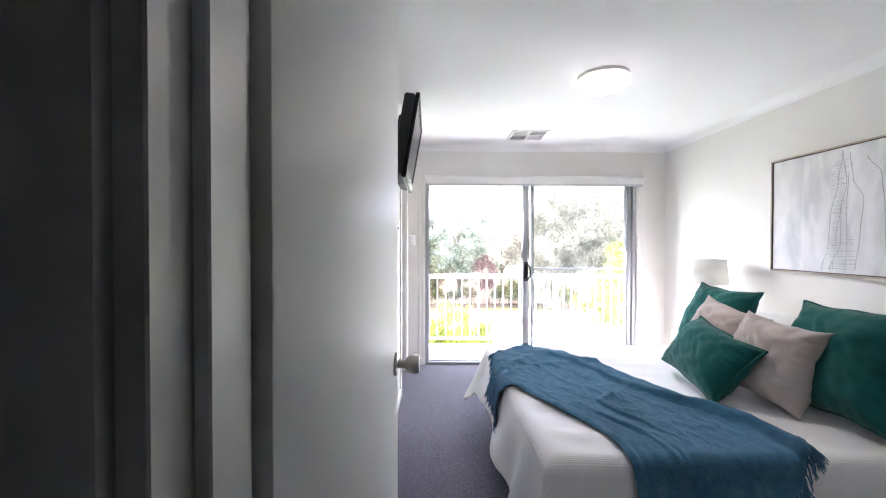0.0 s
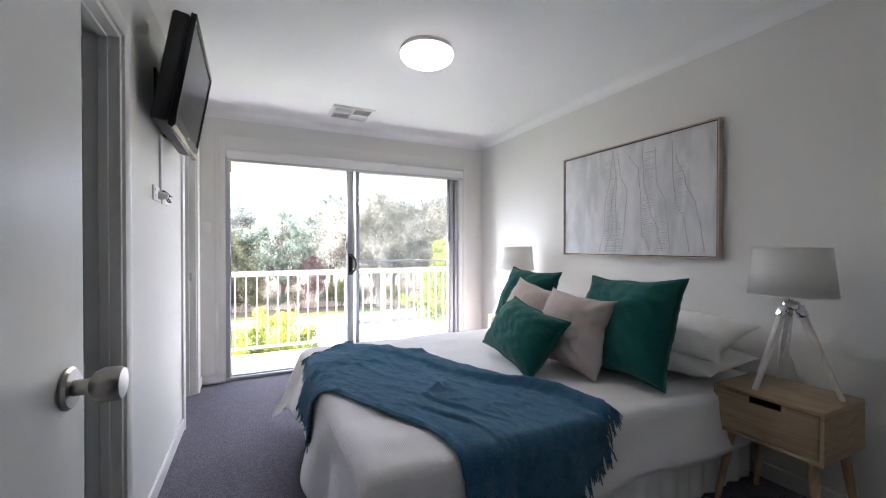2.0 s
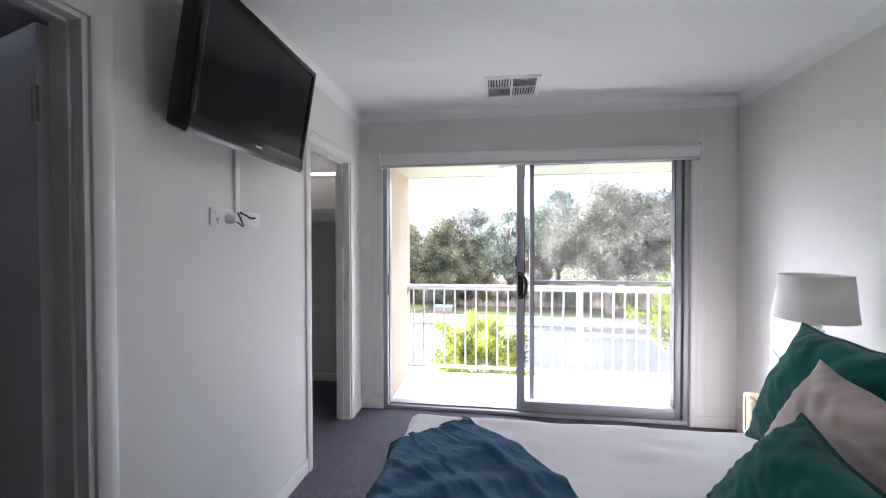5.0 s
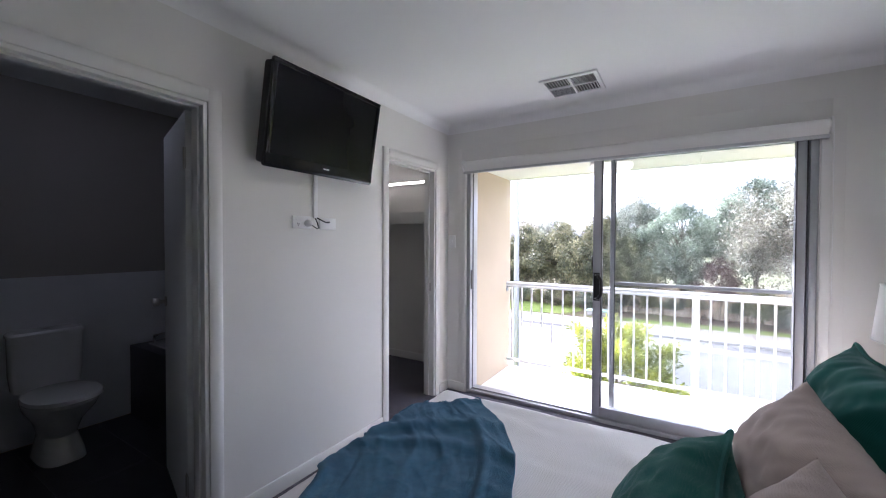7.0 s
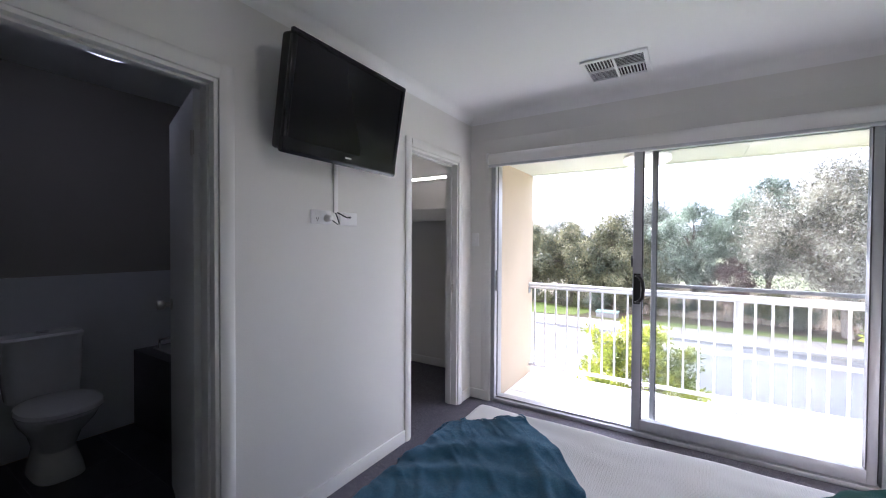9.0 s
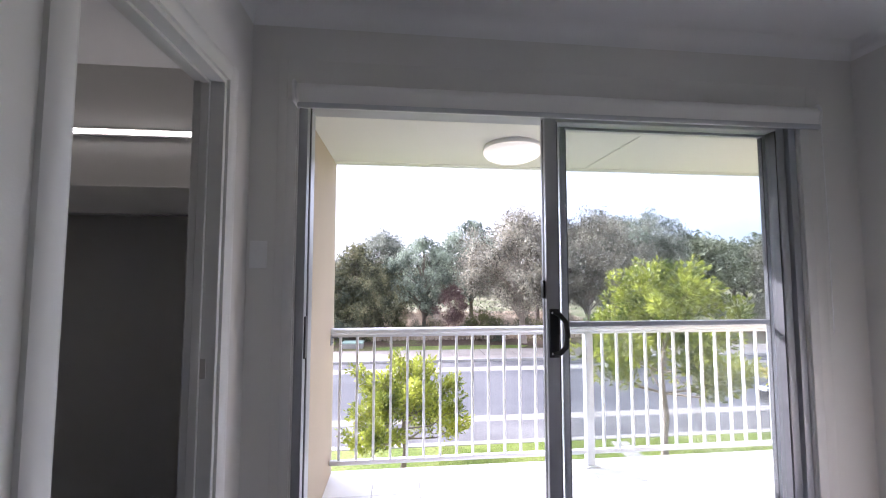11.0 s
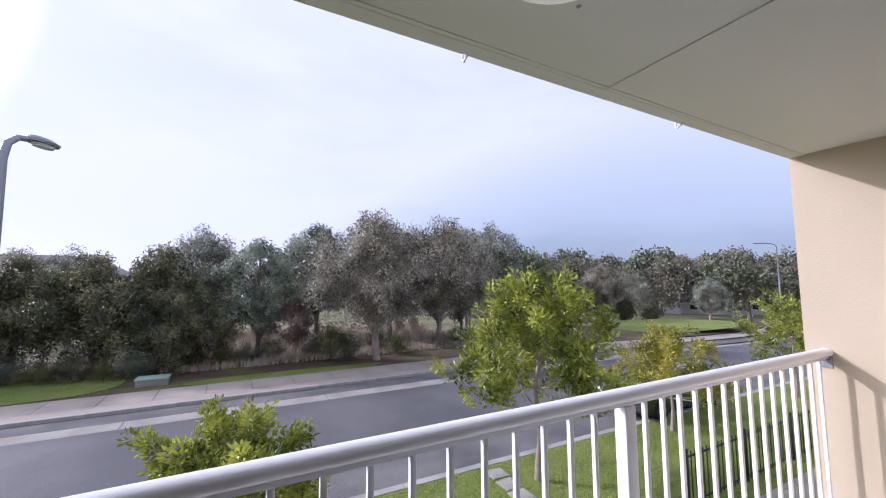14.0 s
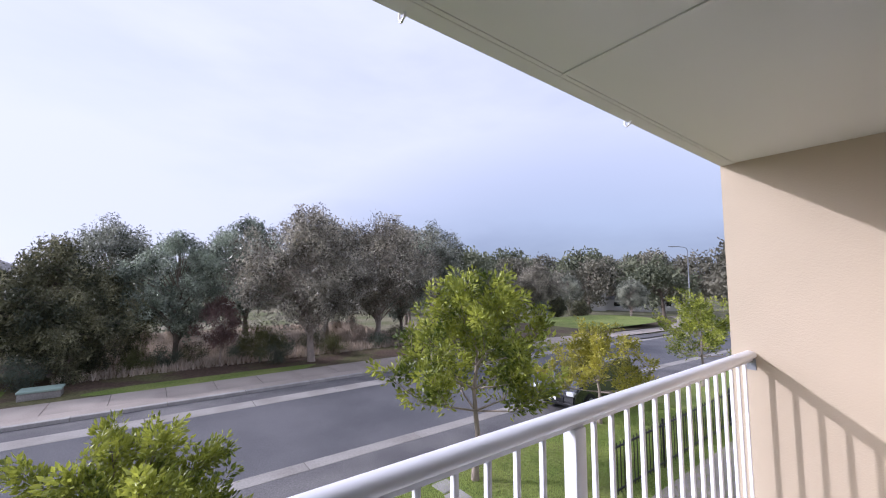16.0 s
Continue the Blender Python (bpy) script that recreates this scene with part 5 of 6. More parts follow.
part("tap", tube([(0.18, 0.10, 0.575), (0.18, 0.10, 0.64), (0.22, 0.16, 0.65)], 0.012, 10), CHROME, bh, "chrome bath tap")

wc = thing("toilet", (-1.811, 2.735, 0), "white porcelain close-coupled toilet with closed seat", "toilet")


def oval(n, a0, a1, hw, z, k=2.3, x_shift=0.0):
    pts = []
    for i in range(n):
        t = 2 * math.pi * i / n
        c, s = math.cos(t), math.sin(t)
        pts.append(((a0 + a1) / 2 + (a1 - a0) / 2 * math.copysign(abs(c) ** (2 / k), c), hw * math.copysign(abs(s) ** (2 / k), s), z))
    return pts


def loft(rings, cap=True):
    bm = bmesh.new()
    rs = [[bm.verts.new(p) for p in r] for r in rings]
    n = len(rs[0])
    for a, b in zip(rs, rs[1:]):
        for k in range(n):
            bm.faces.new((a[k], a[(k + 1) % n], b[(k + 1) % n], b[k]))
    if cap:
        bm.faces.new(rs[0][::-1])
        bm.faces.new(rs[-1])
    return bm


part("pan", loft([oval(28, 0.12, 0.53, 0.115, 0.0, 3.2), oval(28, 0.13, 0.52, 0.108, 0.05, 3.0), oval(28, 0.14, 0.46, 0.090, 0.15), oval(28, 0.14, 0.50, 0.115, 0.24), oval(28, 0.13, 0.60, 0.165, 0.33), oval(28, 0.12, 0.645, 0.180, 0.385), oval(28, 0.12, 0.645, 0.178, 0.398)]), PORCELAIN, wc, "porcelain pan and foot")
part("seat_lid", loft([oval(28, 0.19, 0.660, 0.185, 0.402), oval(28, 0.185, 0.668, 0.190, 0.412), oval(28, 0.19, 0.662, 0.185, 0.432), oval(28, 0.22, 0.62, 0.150, 0.440)]), PORCELAIN, wc, "white closed seat and lid")
part("cistern", loft([oval(28, 0.01, 0.175, 0.165, 0.405, 6), oval(28, 0.0, 0.185, 0.175, 0.50, 6), oval(28, 0.0, 0.190, 0.180, 0.765, 6)]), PORCELAIN, wc, "white porcelain cistern")
part("cistern_lid", loft([oval(28, -0.0, 0.196, 0.186, 0.765, 6), oval(28, -0.0, 0.198, 0.188, 0.785, 6), oval(28, 0.01, 0.185, 0.176, 0.800, 6)]), PORCELAIN, wc, "white cistern lid")
part("flush_button", merge(bmesh.new(), lathe([(0, 0.800), (0.030, 0.800), (0.030, 0.806), (0.026, 0.809), (0, 0.809)], 24), Matrix.Translation((0.095, 0, 0))), CHROME, wc, "chrome dual flush button")
oyster("ceiling_light", (-0.90, 2.86, ZC), 0.20, DIMLIT, "round ensuite ceiling light glowing faintly")

# ---- robe ----
rs = thing("robe_shelf", (-0.82, 5.45, 1.60), "white painted robe shelf with deep front fascia", "shelf")
part("board", box(-0.80, -0.19, 0.10, 0.80, 0.20, 0.12, 0.002), GLOSS, rs)
part("fascia", box(-0.80, -0.206, 0.0, 0.80, -0.188, 0.122, 0.002), GLOSS, rs)
part("hanging_rail", tube([(-0.79, 0.02, 0.03), (0.79, 0.02, 0.03)], 0.0125, 12), CHROME, rs, "chrome hanging rail")
ls = thing("strip_light", (-0.82, 5.650, 2.10), "slim lit strip light on the robe wall", "light")
part("housing", box(-0.72, -0.030, -0.018, 0.72, 0.0, 0.018, 0.003), WHITEP, ls)
part("lens", box(-0.71, -0.040, -0.012, 0.71, -0.030, 0.012, 0.004), STRIP, ls, "glowing lens")

# ensuite floor tiles
ens_floor = bpy.data.objects["floor_ensuite"]
for i in range(4):
    for j in range(6):
        q = new("tile", tile_mesh)
        q.parent = ens_floor
        q.location = (-0.02 - TS * (i + 0.5), 1.25 + TS * (j + 0.5), -0.001)

# ---- balcony ----
BXL, BXR, BYO, DZ, SFZ = 0.25, 3.94, 6.285, -0.07, 2.14
FYO = YN + 0.19
bm = box(0.0, FYO, -2.83, BXL, BYO, SFZ)
setting("wall_balcony_west", bm, RENDER, "tan textured render balcony side wall", "wall")
setting("wall_balcony_east", box(BXR, FYO, -2.83, BXR + 0.25, BYO, SFZ), RENDER, "tan textured render balcony side wall", "wall")
bm = box(XE + 0.12, YN, -2.83, 6.0, FYO, ZC)
box(SX1, FYO, DZ, BXR, FYO + 0.012, SFZ, bm=bm)
box(BXL, FYO, DZ, SX0, FYO + 0.012, SFZ, bm=bm)
box(SX0, FYO, SZ, SX1, FYO + 0.012, SFZ, bm=bm)
box(0.0, YN, -2.83, XE + 0.12, FYO, -0.12, bm=bm)
box(-3.5, 5.75, -2.83, 0.0, 5.85, ZC, bm=bm)
setting("wall_facade", bm, RENDER, "tan textured render house front", "wall")
setting("balcony_floor", box(BXL, FYO, DZ - 0.25, BXR, BYO, DZ - 0.008), DECKG, "pale grouted balcony slab", "balcony floor")
deck = bpy.data.objects["balcony_floor"]
bm = box(0.0, FYO, SFZ, BXR + 0.25, 6.215, SFZ + 0.02)
setting("ceiling_balcony", bm, SOFFIT, "pale painted balcony soffit sheets", "soffit")
bm = box(-3.7, 6.222, SFZ - 0.006, 6.2, BYO, SFZ + 0.16, 0.004)
box(2.128, FYO, SFZ - 0.006, 2.146, 6.222, SFZ, 0.002, bm=bm)
box(BXL, 6.205, SFZ - 0.004, BXR, 6.2215, SFZ, bm=bm)
setting("trim_fascia", bm, SOFFIT, "pale painted beam edge and soffit joint strip", "trim")
bm = bmesh.new()
prism([(-2.0, ZC + 0.12), (5.9, ZC + 0.12), (6.30, SFZ + 0.165), (6.30, SFZ + 0.24), (2.0, 4.2), (-2.3, ZC + 0.20)], "x", -3.9, 6.4, bm)
setting("roof", bm, ROOFM, "grey tiled house roof", "roof")
bm = box(-3.5, -1.8, -2.83, 6.0, YN, -0.12)
setting("wall_lower_storey", bm, RENDER, "tan rendered ground floor of the house", "wall")
bm = box(-3.5, -1.8, -0.12, -3.4, 5.75, ZC)
box(5.9, -1.8, -0.12, 6.0, YN, ZC, bm=bm)
box(-3.4, -1.8, -0.12, 5.9, -1.7, ZC, bm=bm)
setting("wall_outer", bm, RENDER, "tan rendered outer walls of the house", "wall")

ba = thing("balustrade", (0, 6.19, DZ), "white powder-coated balcony railing with upright bars", "railing")
RT = 1.015
prof = [(0.036 * math.cos(a), RT - 0.024 + 0.024 * math.sin(a)) for a in (math.pi * k / 12 - 0.35 for k in range(0, 17))]
part("top_rail", prism(prof, "x", BXL + 0.004, BXR - 0.004), RAILW, ba, "rounded white top rail")
part("under_rail", box(BXL + 0.004, -0.014, RT - 0.062, BXR - 0.004, 0.014, RT - 0.044, 0.002), RAILW, ba)
part("bottom_rail", box(BXL + 0.004, -0.016, 0.085, BXR - 0.004, 0.016, 0.115, 0.003), RAILW, ba)
post = part("post", box(2.12 - 0.030, -0.025, 0.006, 2.12 + 0.030, 0.025, RT - 0.062, 0.004), RAILW, ba, "square white post")
part("base_plate", box(2.12 - 0.055, -0.05, 0.0, 2.12 + 0.055, 0.05, 0.010, 0.003), RAILW, post)
bar_mesh = finish(box(-0.0085, -0.0085, 0.115, 0.0085, 0.0085, RT - 0.062, 0.0022, 2), "baluster", RAILW)
xs = [BXL + 0.117 * (k + 0.55) for k in range(15)] + [2.12 + 0.114 * (k + 1) for k in range(15)]
for x in xs:
    q = new("baluster", bar_mesh)
    q.parent = ba
    q.location = (x, 0, 0)
for x, s in ((BXL, 1), (BXR, -1)):
    b = box(x, -0.03, RT - 0.115, x + s * 0.006, 0.03, RT - 0.045, 0.002, 1)
    box(x, -0.02, RT - 0.066, x + s * 0.05, 0.02, RT - 0.058, 0.002, 1, bm=b)
    for z in (RT - 0.100, RT - 0.080):
        tube([(x + s * 0.006, 0.015, z), (x + s * 0.011, 0.015, z)], 0.005, 8, b)
    part("wall_bracket", b, GALV, ba, "metal wall bracket with screws")
oyster("balcony_light", (1.435, 5.755, SFZ), 0.185, CREAMLIT, "round cream oyster light under the soffit")
for x in (1.488, 2.742):
    b = tube([(x, BYO - 0.02, SFZ + 0.0), (x, BYO - 0.012, SFZ - 0.018), (x, BYO + 0.004, SFZ - 0.026), (x, BYO + 0.014, SFZ - 0.012), (x, BYO + 0.012, SFZ + 0.006)], 0.0045, 8)
    single("cup_hook", b, WHITEP, "small white hook under the soffit edge", "hook", "soffit hooks")
single("screw_cap", lathe([(0, SFZ - 0.004), (0.006, SFZ - 0.003), (0.007, SFZ)], 12, at=(1.66, 5.93, 0)), GALV, "tiny metal screw cap in the soffit", "screw")

# ---- outdoor ground ----
GZ = -2.83


def gz(x):
    """Street level: flat past the house, falling gently to the east."""
    d = max(0.0, x - 20.0)
    return GZ - 6.0 * (1 - math.exp(-(d / 85.0) ** 1.5))


def strip(y0, y1, dz, x0, x1, step=3.0, thick=0.0, bend=None):
    bm = bmesh.new()
    n = max(1, int((x1 - x0) / step))
    rows = []
    for i in range(n + 1):
        x = x0 + (x1 - x0) * i / n
        w = bend(x) if bend else 0.0
        z = gz(x) + dz
        row = [bm.verts.new((x, y0 + w, z)), bm.verts.new((x, y1 + w, z))]
        if thick:
            row += [bm.verts.new((x, y1 + w, z - thick)), bm.verts.new((x, y0 + w, z - thick))]
        rows.append(row)
    for a, b in zip(rows, rows[1:]):
        k = len(a)
        for j in range(k if thick else 1):
            bm.faces.new((a[j], b[j], b[(j + 1) % k], a[(j + 1) % k]))
    bmesh.ops.recalc_face_normals(bm, faces=bm.faces[:])
    if not thick:
        for f in bm.faces:
            if f.normal.z < 0:
                f.normal_flip()
    return bm


def curve_road(x):
    """The street swings north beyond the far lawn."""
    d = max(0.0, x - 24.0)
    return 0.0045 * d * d


xsg = [-900, -400, -150, -80] + [-40 + 5 * k for k in range(48)] + [240, 400, 900]
ysg = [-400, -100, -30, 0, 8, 14, 20, 26, 32, 40, 55, 75, 100, 150, 250, 500, 1400]
bm = bmesh.new()
rows = [[bm.verts.new((x, y, gz(x) - 0.10 + (0.045 * (y - 120) if y > 120 else 0) * 0.25)) for y in ysg] for x in xsg]
for i in range(len(xsg) - 1):
    for j in range(len(ysg) - 1):
        bm.faces.new((rows[i][j], rows[i + 1][j], rows[i + 1][j + 1], rows[i][j + 1]))
setting("ground", bm, DRY, "dry grassy ground reaching the horizon", "ground")

setting("road", strip(14.85, 19.95, 0.0, -60, 90, bend=curve_road), ASPHALT, "dark grey asphalt street", "road")
setting("road_bay_near", strip(12.95, 14.40, 0.0, -60, 90, bend=curve_road), BAY, "worn asphalt parking lane by the verge", "road")
setting("road_bay_far", strip(20.70, 21.75, 0.0, -60, 90, bend=curve_road), BAY, "worn asphalt parking lane by the footpath", "road")


def run(name, y0, y1, dz, thick, material, label, cat, length, x0, x1, gap=0.012):
    """Cast sections laid end to end along the street."""
    root = setting(name, strip(y0 + 0.02, y1 - 0.02, dz - thick, -60, 90, bend=curve_road), material, label, cat)
    mesh = finish(box(-length / 2 + gap / 2, y0, -thick, length / 2 - gap / 2, y1, 0.0, 0.010, 1), "slab", material)
    x = x0
    while x < x1:
        q = new("slab", mesh)
        q.parent = root
        q.location = (x + length / 2, curve_road(x + length / 2), gz(x + length / 2) + dz)
        slope = math.atan2(gz(x + length) - gz(x), length)
        q.rotation_euler = (0, -slope, math.atan2(curve_road(x + length) - curve_road(x), length))
        x += length
    return root


run("gutter_near", 14.40, 14.85, 0.006, 0.08, CONC, "pale concrete drain strip along the lane", "gutter", 3.0, -20, 40)
run("gutter_far", 19.95, 20.70, 0.006, 0.08, CONC, "pale concrete drain strip along the far lane", "gutter", 3.0, -20, 40)
run("kerb_near", 12.75, 12.95, 0.10, 0.14, KERBM, "pale concrete kerb beside the lawn", "kerb", 2.4, -20, 40)
run("kerb_far", 21.75, 21.95, 0.11, 0.15, KERBM, "pale concrete kerb beside the footpath", "kerb", 2.4, -20, 40)
run("pavement", 22.55, 24.25, 0.10, 0.10, PATHM, "sandy concrete footpath slabs", "footpath", 1.6, -24, 44)
setting("verge_far", strip(21.95, 22.55, 0.105, -40, 80, bend=curve_road), PATHM, "sandy concrete strip behind the kerb", "verge")
setting("lawn_near", strip(6.4, 12.75, 0.085, -30, 60, bend=lambda x: 0), LAWN, "mown green lawn in front of the house", "lawn")
setting("garden_ground", strip(24.25, 34.0, 0.075, -40, 70, bend=curve_road), EARTH, "bare brown earth and leaf litter", "garden bed")


def patch(name, cx, cy, rx, ry, dz, material, label, seed):
    bm = bmesh.new()
    n = 40
    ring = []
    for k in range(n):
        a = 2 * math.pi * k / n
        c, s = math.cos(a), math.sin(a)
        w = 1 + 0.14 * noise.noise(Vector((c * 1.5, s * 1.5, seed)))
        ring.append(bm.verts.new((cx + rx * w * math.copysign(abs(c) ** 0.6, c), cy + ry * w * math.copysign(abs(s) ** 0.6, s), gz(cx) + dz)))
    mid = bm.verts.new((cx, cy, gz(cx) + dz + 0.03))
    for k in range(n):
        bm.faces.new((mid, ring[k], ring[(k + 1) % n]))
    return setting(name, bm, material, label, "lawn")


patch("lawn_left", -10.5, 26.3, 7.6, 2.0, 0.10, LAWN, "mown green lawn by the footpath", 1.0)
patch("lawn_strip", 3.4, 24.75, 4.2, 0.55, 0.10, LAWN, "patchy green grass strip by the footpath", 2.0)
patch("lawn_far", 36.0, 31.5, 16.0, 5.0, 0.14, LAWN, "sunlit green park lawn across the street", 3.0)

rnd = random.Random(21)


def blades(name, n, area, size, material, label, z=0.085, lean=0.6):
    """Grass blades as one sheet of slim triangles."""
    r = np.random.RandomState(n)
    x = r.uniform(area[0], area[2], n)
    y = r.uniform(area[1], area[3], n)
    h = r.uniform(0.5, 1.0, n) * size
    a = r.uniform(0, 2 * np.pi, n)
    dx, dy = np.cos(a) * h * 0.10, np.sin(a) * h * 0.10
    lx, ly = r.uniform(-lean, lean, n) * h, r.uniform(-lean, lean, n) * h
    zz = np.array([gz(q) for q in x]) + z
    v = np.stack([np.stack([x - dx, y - dy, zz - 0.01], 1), np.stack([x + dx, y + dy, zz - 0.01], 1), np.stack([x + lx, y + ly, zz + h], 1)], 1).reshape(-1, 3)
    f = np.arange(3 * n).reshape(-1, 3)
    me = bpy.data.meshes.new(name)
    me.from_pydata(v.tolist(), [], f.tolist())
    me.materials.append(material)
    return tagged(new(name, me), label, "grass", kind="stuff")


blades("grass", 70000, (1.5, 8.2, 15, 12.7), 0.065, GRASSB, "short bright green lawn grass")
blades("grass_tufts", 5000, (-17, 24.5, -3.2, 28.2), 0.08, GRASSB, "short green grass by the footpath", 0.10)
blades("straw_grass", 30000, (-2, 27.3, 16, 42), 0.50, STRAW, "tall pale straw-coloured grasses", 0.05, 0.45)


# ---- trees ----
def tree_parts(seed, height, trunk, spread, crown0, clumps, leaves, leaf, trunk_r, bark, leafmat, slender=0.35, droop=0.0, squash=1.0, tight=0.32):
    """Trunk with limbs, and a crown of many small leaves gathered in uneven clumps. Returns two meshes."""
    r = np.random.RandomState(seed)
    rr = random.Random(seed)
    bm = bmesh.new()
    lean = Vector((rr.uniform(-0.06, 0.06), rr.uniform(-0.06, 0.06), 0))
    top = height * 0.86
    spine = []
    for k in range(7):
        f = k / 6
        spine.append(Vector((lean.x * top * f + 0.05 * spread * noise.noise(Vector((seed, f * 3, 0))), lean.y * top * f + 0.05 * spread * noise.noise(Vector((seed, f * 3, 5))), top * f)))
    tube(spine, [trunk_r * (1.25 - 1.1 * k / 6) if k else trunk_r * 1.5 for k in range(7)], 8, bm)
    cents, rads = [], []
    ch = height - crown0
    for k in range(clumps):
        for _ in range(30):
            p = Vector((rr.uniform(-1, 1), rr.uniform(-1, 1), rr.uniform(-1, 1)))
            if 0.35 < p.length < 1:
                break
        zf = (p.z + 1) / 2
        wide = (math.sin(math.pi * min(1, 0.16 + zf * 0.80)) ** 0.6) * (1 + 0.25 * noise.noise(Vector((p.x * 2, p.y * 2, seed * 1.7))))
        c = Vector((p.x * spread * wide, p.y * spread * wide * squash, crown0 + ch * (0.06 + 0.86 * zf)))
        c.x += lean.x * c.z
        c.y += lean.y * c.z
        cents.append(c)
        rads.append(spread * tight * rr.uniform(0.65, 1.25))
    for c in cents:
        f = max(0.12, min(0.92, (c.z - crown0 * 0.75) / top * 0.8))
        i = min(5, int(f * 6))
        a = spine[i].lerp(spine[i + 1], f * 6 - i)
        mid = a.lerp(c, 0.5) + Vector((0, 0, 0.10 * spread))
        k = trunk_r * 0.42 * (1 - 0.5 * f)
        tube([a, mid, c], [k, k * 0.6, k * 0.22], 5, bm, False)
    wood_me = finish(bm, "trunk", bark, 60)
    share = np.array(rads) ** 2
    cnt = np.maximum(20, (leaves * share / share.sum()).astype(int))
    P = []
    for c, q, n in zip(cents, rads, cnt):
        d = r.normal(size=(n, 3))
        d /= np.linalg.norm(d, axis=1, keepdims=True)
        rad = q * (r.uniform(0.15, 1.0, n) ** 0.45)[:, None]
        wob = 1 + 0.35 * np.sin(d[:, :1] * 5 + c.x * 3) * np.cos(d[:, 1:2] * 4 + c.y * 2)
        p = np.array(c) + d * rad * wob
        p[:, 2] -= droop * np.abs(r.normal(size=n)) * q
        P.append(p)
    P = np.concatenate(P)
    n = len(P)
    a = r.normal(size=(n, 3))
    a[:, 2] -= droop * 2.2
    a /= np.linalg.norm(a, axis=1, keepdims=True)
    b = np.cross(a, r.normal(size=(n, 3)))
    b /= np.linalg.norm(b, axis=1, keepdims=True)
    ln = (leaf * r.uniform(0.6, 1.3, n))[:, None]
    w = ln * slender
    V = np.stack([P - a * ln * 0.5, P + b * w * 0.5 - a * ln * 0.05, P + a * ln * 0.5, P - b * w * 0.5 - a * ln * 0.05], 1).reshape(-1, 3)
    F = np.arange(4 * n).reshape(-1, 4)
    me = bpy.data.meshes.new("crown")
    me.from_pydata(V.tolist(), [], F.tolist())
    me.materials.append(leafmat)
    return wood_me, me


def shoot_tree(seed, height, crown0, rx, limbs, shoots, leaves, leaf, trunk_r, bark, leafmat, slender=0.46, lift=0.75, skew=(0.0, 0.0)):
    """Young broadleaf tree: rising limbs set with leafy shoots, open between them. Returns two meshes."""
    rr, r = random.Random(seed), np.random.RandomState(seed)
    bm = bmesh.new()
    ch = height - crown0
    trunk = [Vector((0.03 * math.sin(2.1 * k + seed), 0.03 * math.cos(1.7 * k), (crown0 + 0.45 * ch) * k / 6)) for k in range(7)]
    tube(trunk, [trunk_r * (1.5 if k == 0 else 1.15 - 0.11 * k) for k in range(7)], 9, bm)
    P, A = [], []
    for i in range(limbs):
        f = (i + 0.5) / limbs
        az = 2.39996 * i + rr.uniform(-0.4, 0.4)
        out = Vector((math.cos(az), math.sin(az), 0))
        reach = rx * max(0.04, 1 - f ** 1.5) ** 0.62 * rr.uniform(0.70, 1.12)
        tip = out * reach + Vector((skew[0] * f, skew[1] * f, crown0 + ch * (0.10 + 0.80 * f ** 0.9) * rr.uniform(0.92, 1.0)))
        a = trunk[min(6, 3 + int(f * 3.9))].copy()
        a.z = min(a.z, tip.z - 0.1)
        mid = a.lerp(tip, 0.5) + out * reach * 0.10 - Vector((0, 0, 0.06 * ch))
        k0 = trunk_r * 0.45 * (1 - 0.4 * f)
        tube([a, mid, tip], [k0, k0 * 0.7, k0 * 0.3], 6, bm, False)
        for j in range(shoots):
            t = rr.uniform(0.34, 1.0) if j else 1.0
            base = a.lerp(mid, t * 2) if t < 0.5 else mid.lerp(tip, t * 2 - 1)
            way = (out * rr.uniform(0.1, 0.8) + Vector((rr.uniform(-0.8, 0.8), rr.uniform(-0.8, 0.8), lift * rr.uniform(0.3, 1.3)))).normalized()
            ln = rx * rr.uniform(0.20, 0.40) * (1.15 if j == 0 else 1.0)
            end = base + way * ln
            tube([base, end], [k0 * 0.28, k0 * 0.10], 4, bm, False)
            n = max(6, int(leaves / (limbs * shoots) * rr.uniform(0.6, 1.4)))
            q = r.uniform(0.05, 1.05, n) ** 0.75
            side = r.normal(size=(n, 3))
            side /= np.linalg.norm(side, axis=1, keepdims=True)
            P.append(np.array(base) + np.outer(q, np.array(way)) * ln + side * (0.085 + 0.07 * (1 - q))[:, None] * rx * r.uniform(0.3, 1.0, n)[:, None])
            A.append(side * 0.9 + np.array(way) * 0.8 + r.normal(size=(n, 3)) * 0.35)
    wood_me = finish(bm, "trunk", bark, 60)
    P, a = np.concatenate(P), np.concatenate(A)
    n = len(P)
    a /= np.linalg.norm(a, axis=1, keepdims=True)
    b = np.cross(a, r.normal(size=(n, 3)))
    b /= np.linalg.norm(b, axis=1, keepdims=True)
    c = np.cross(a, b)
    ln = (leaf * r.uniform(0.6, 1.25, n))[:, None]
    w = ln * slender * 0.5
    V = np.stack([P, P + a * ln * 0.45 + b * w + c * w * 0.35, P + a * ln, P + a * ln * 0.45 - b * w + c * w * 0.35], 1).reshape(-1, 3)
    F = np.arange(4 * n).reshape(-1, 4)
    me = bpy.data.meshes.new("crown")
    me.from_pydata(V.tolist(), [], F.tolist())
    me.materials.append(leafmat)
    return wood_me, me


def make_tree(name, at, meshes, label, cat="tree", group="", rz=0.0, s=1.0):
    t = thing(name, at, label, cat, group)
    for nm, me in zip(("trunk", "crown"), meshes):
        q = new(nm, me)
        q.parent = t
    t.matrix_basis = pose(*at, 0, 0, rz) @ Matrix.Diagonal((s, s, s, 1))
    return t


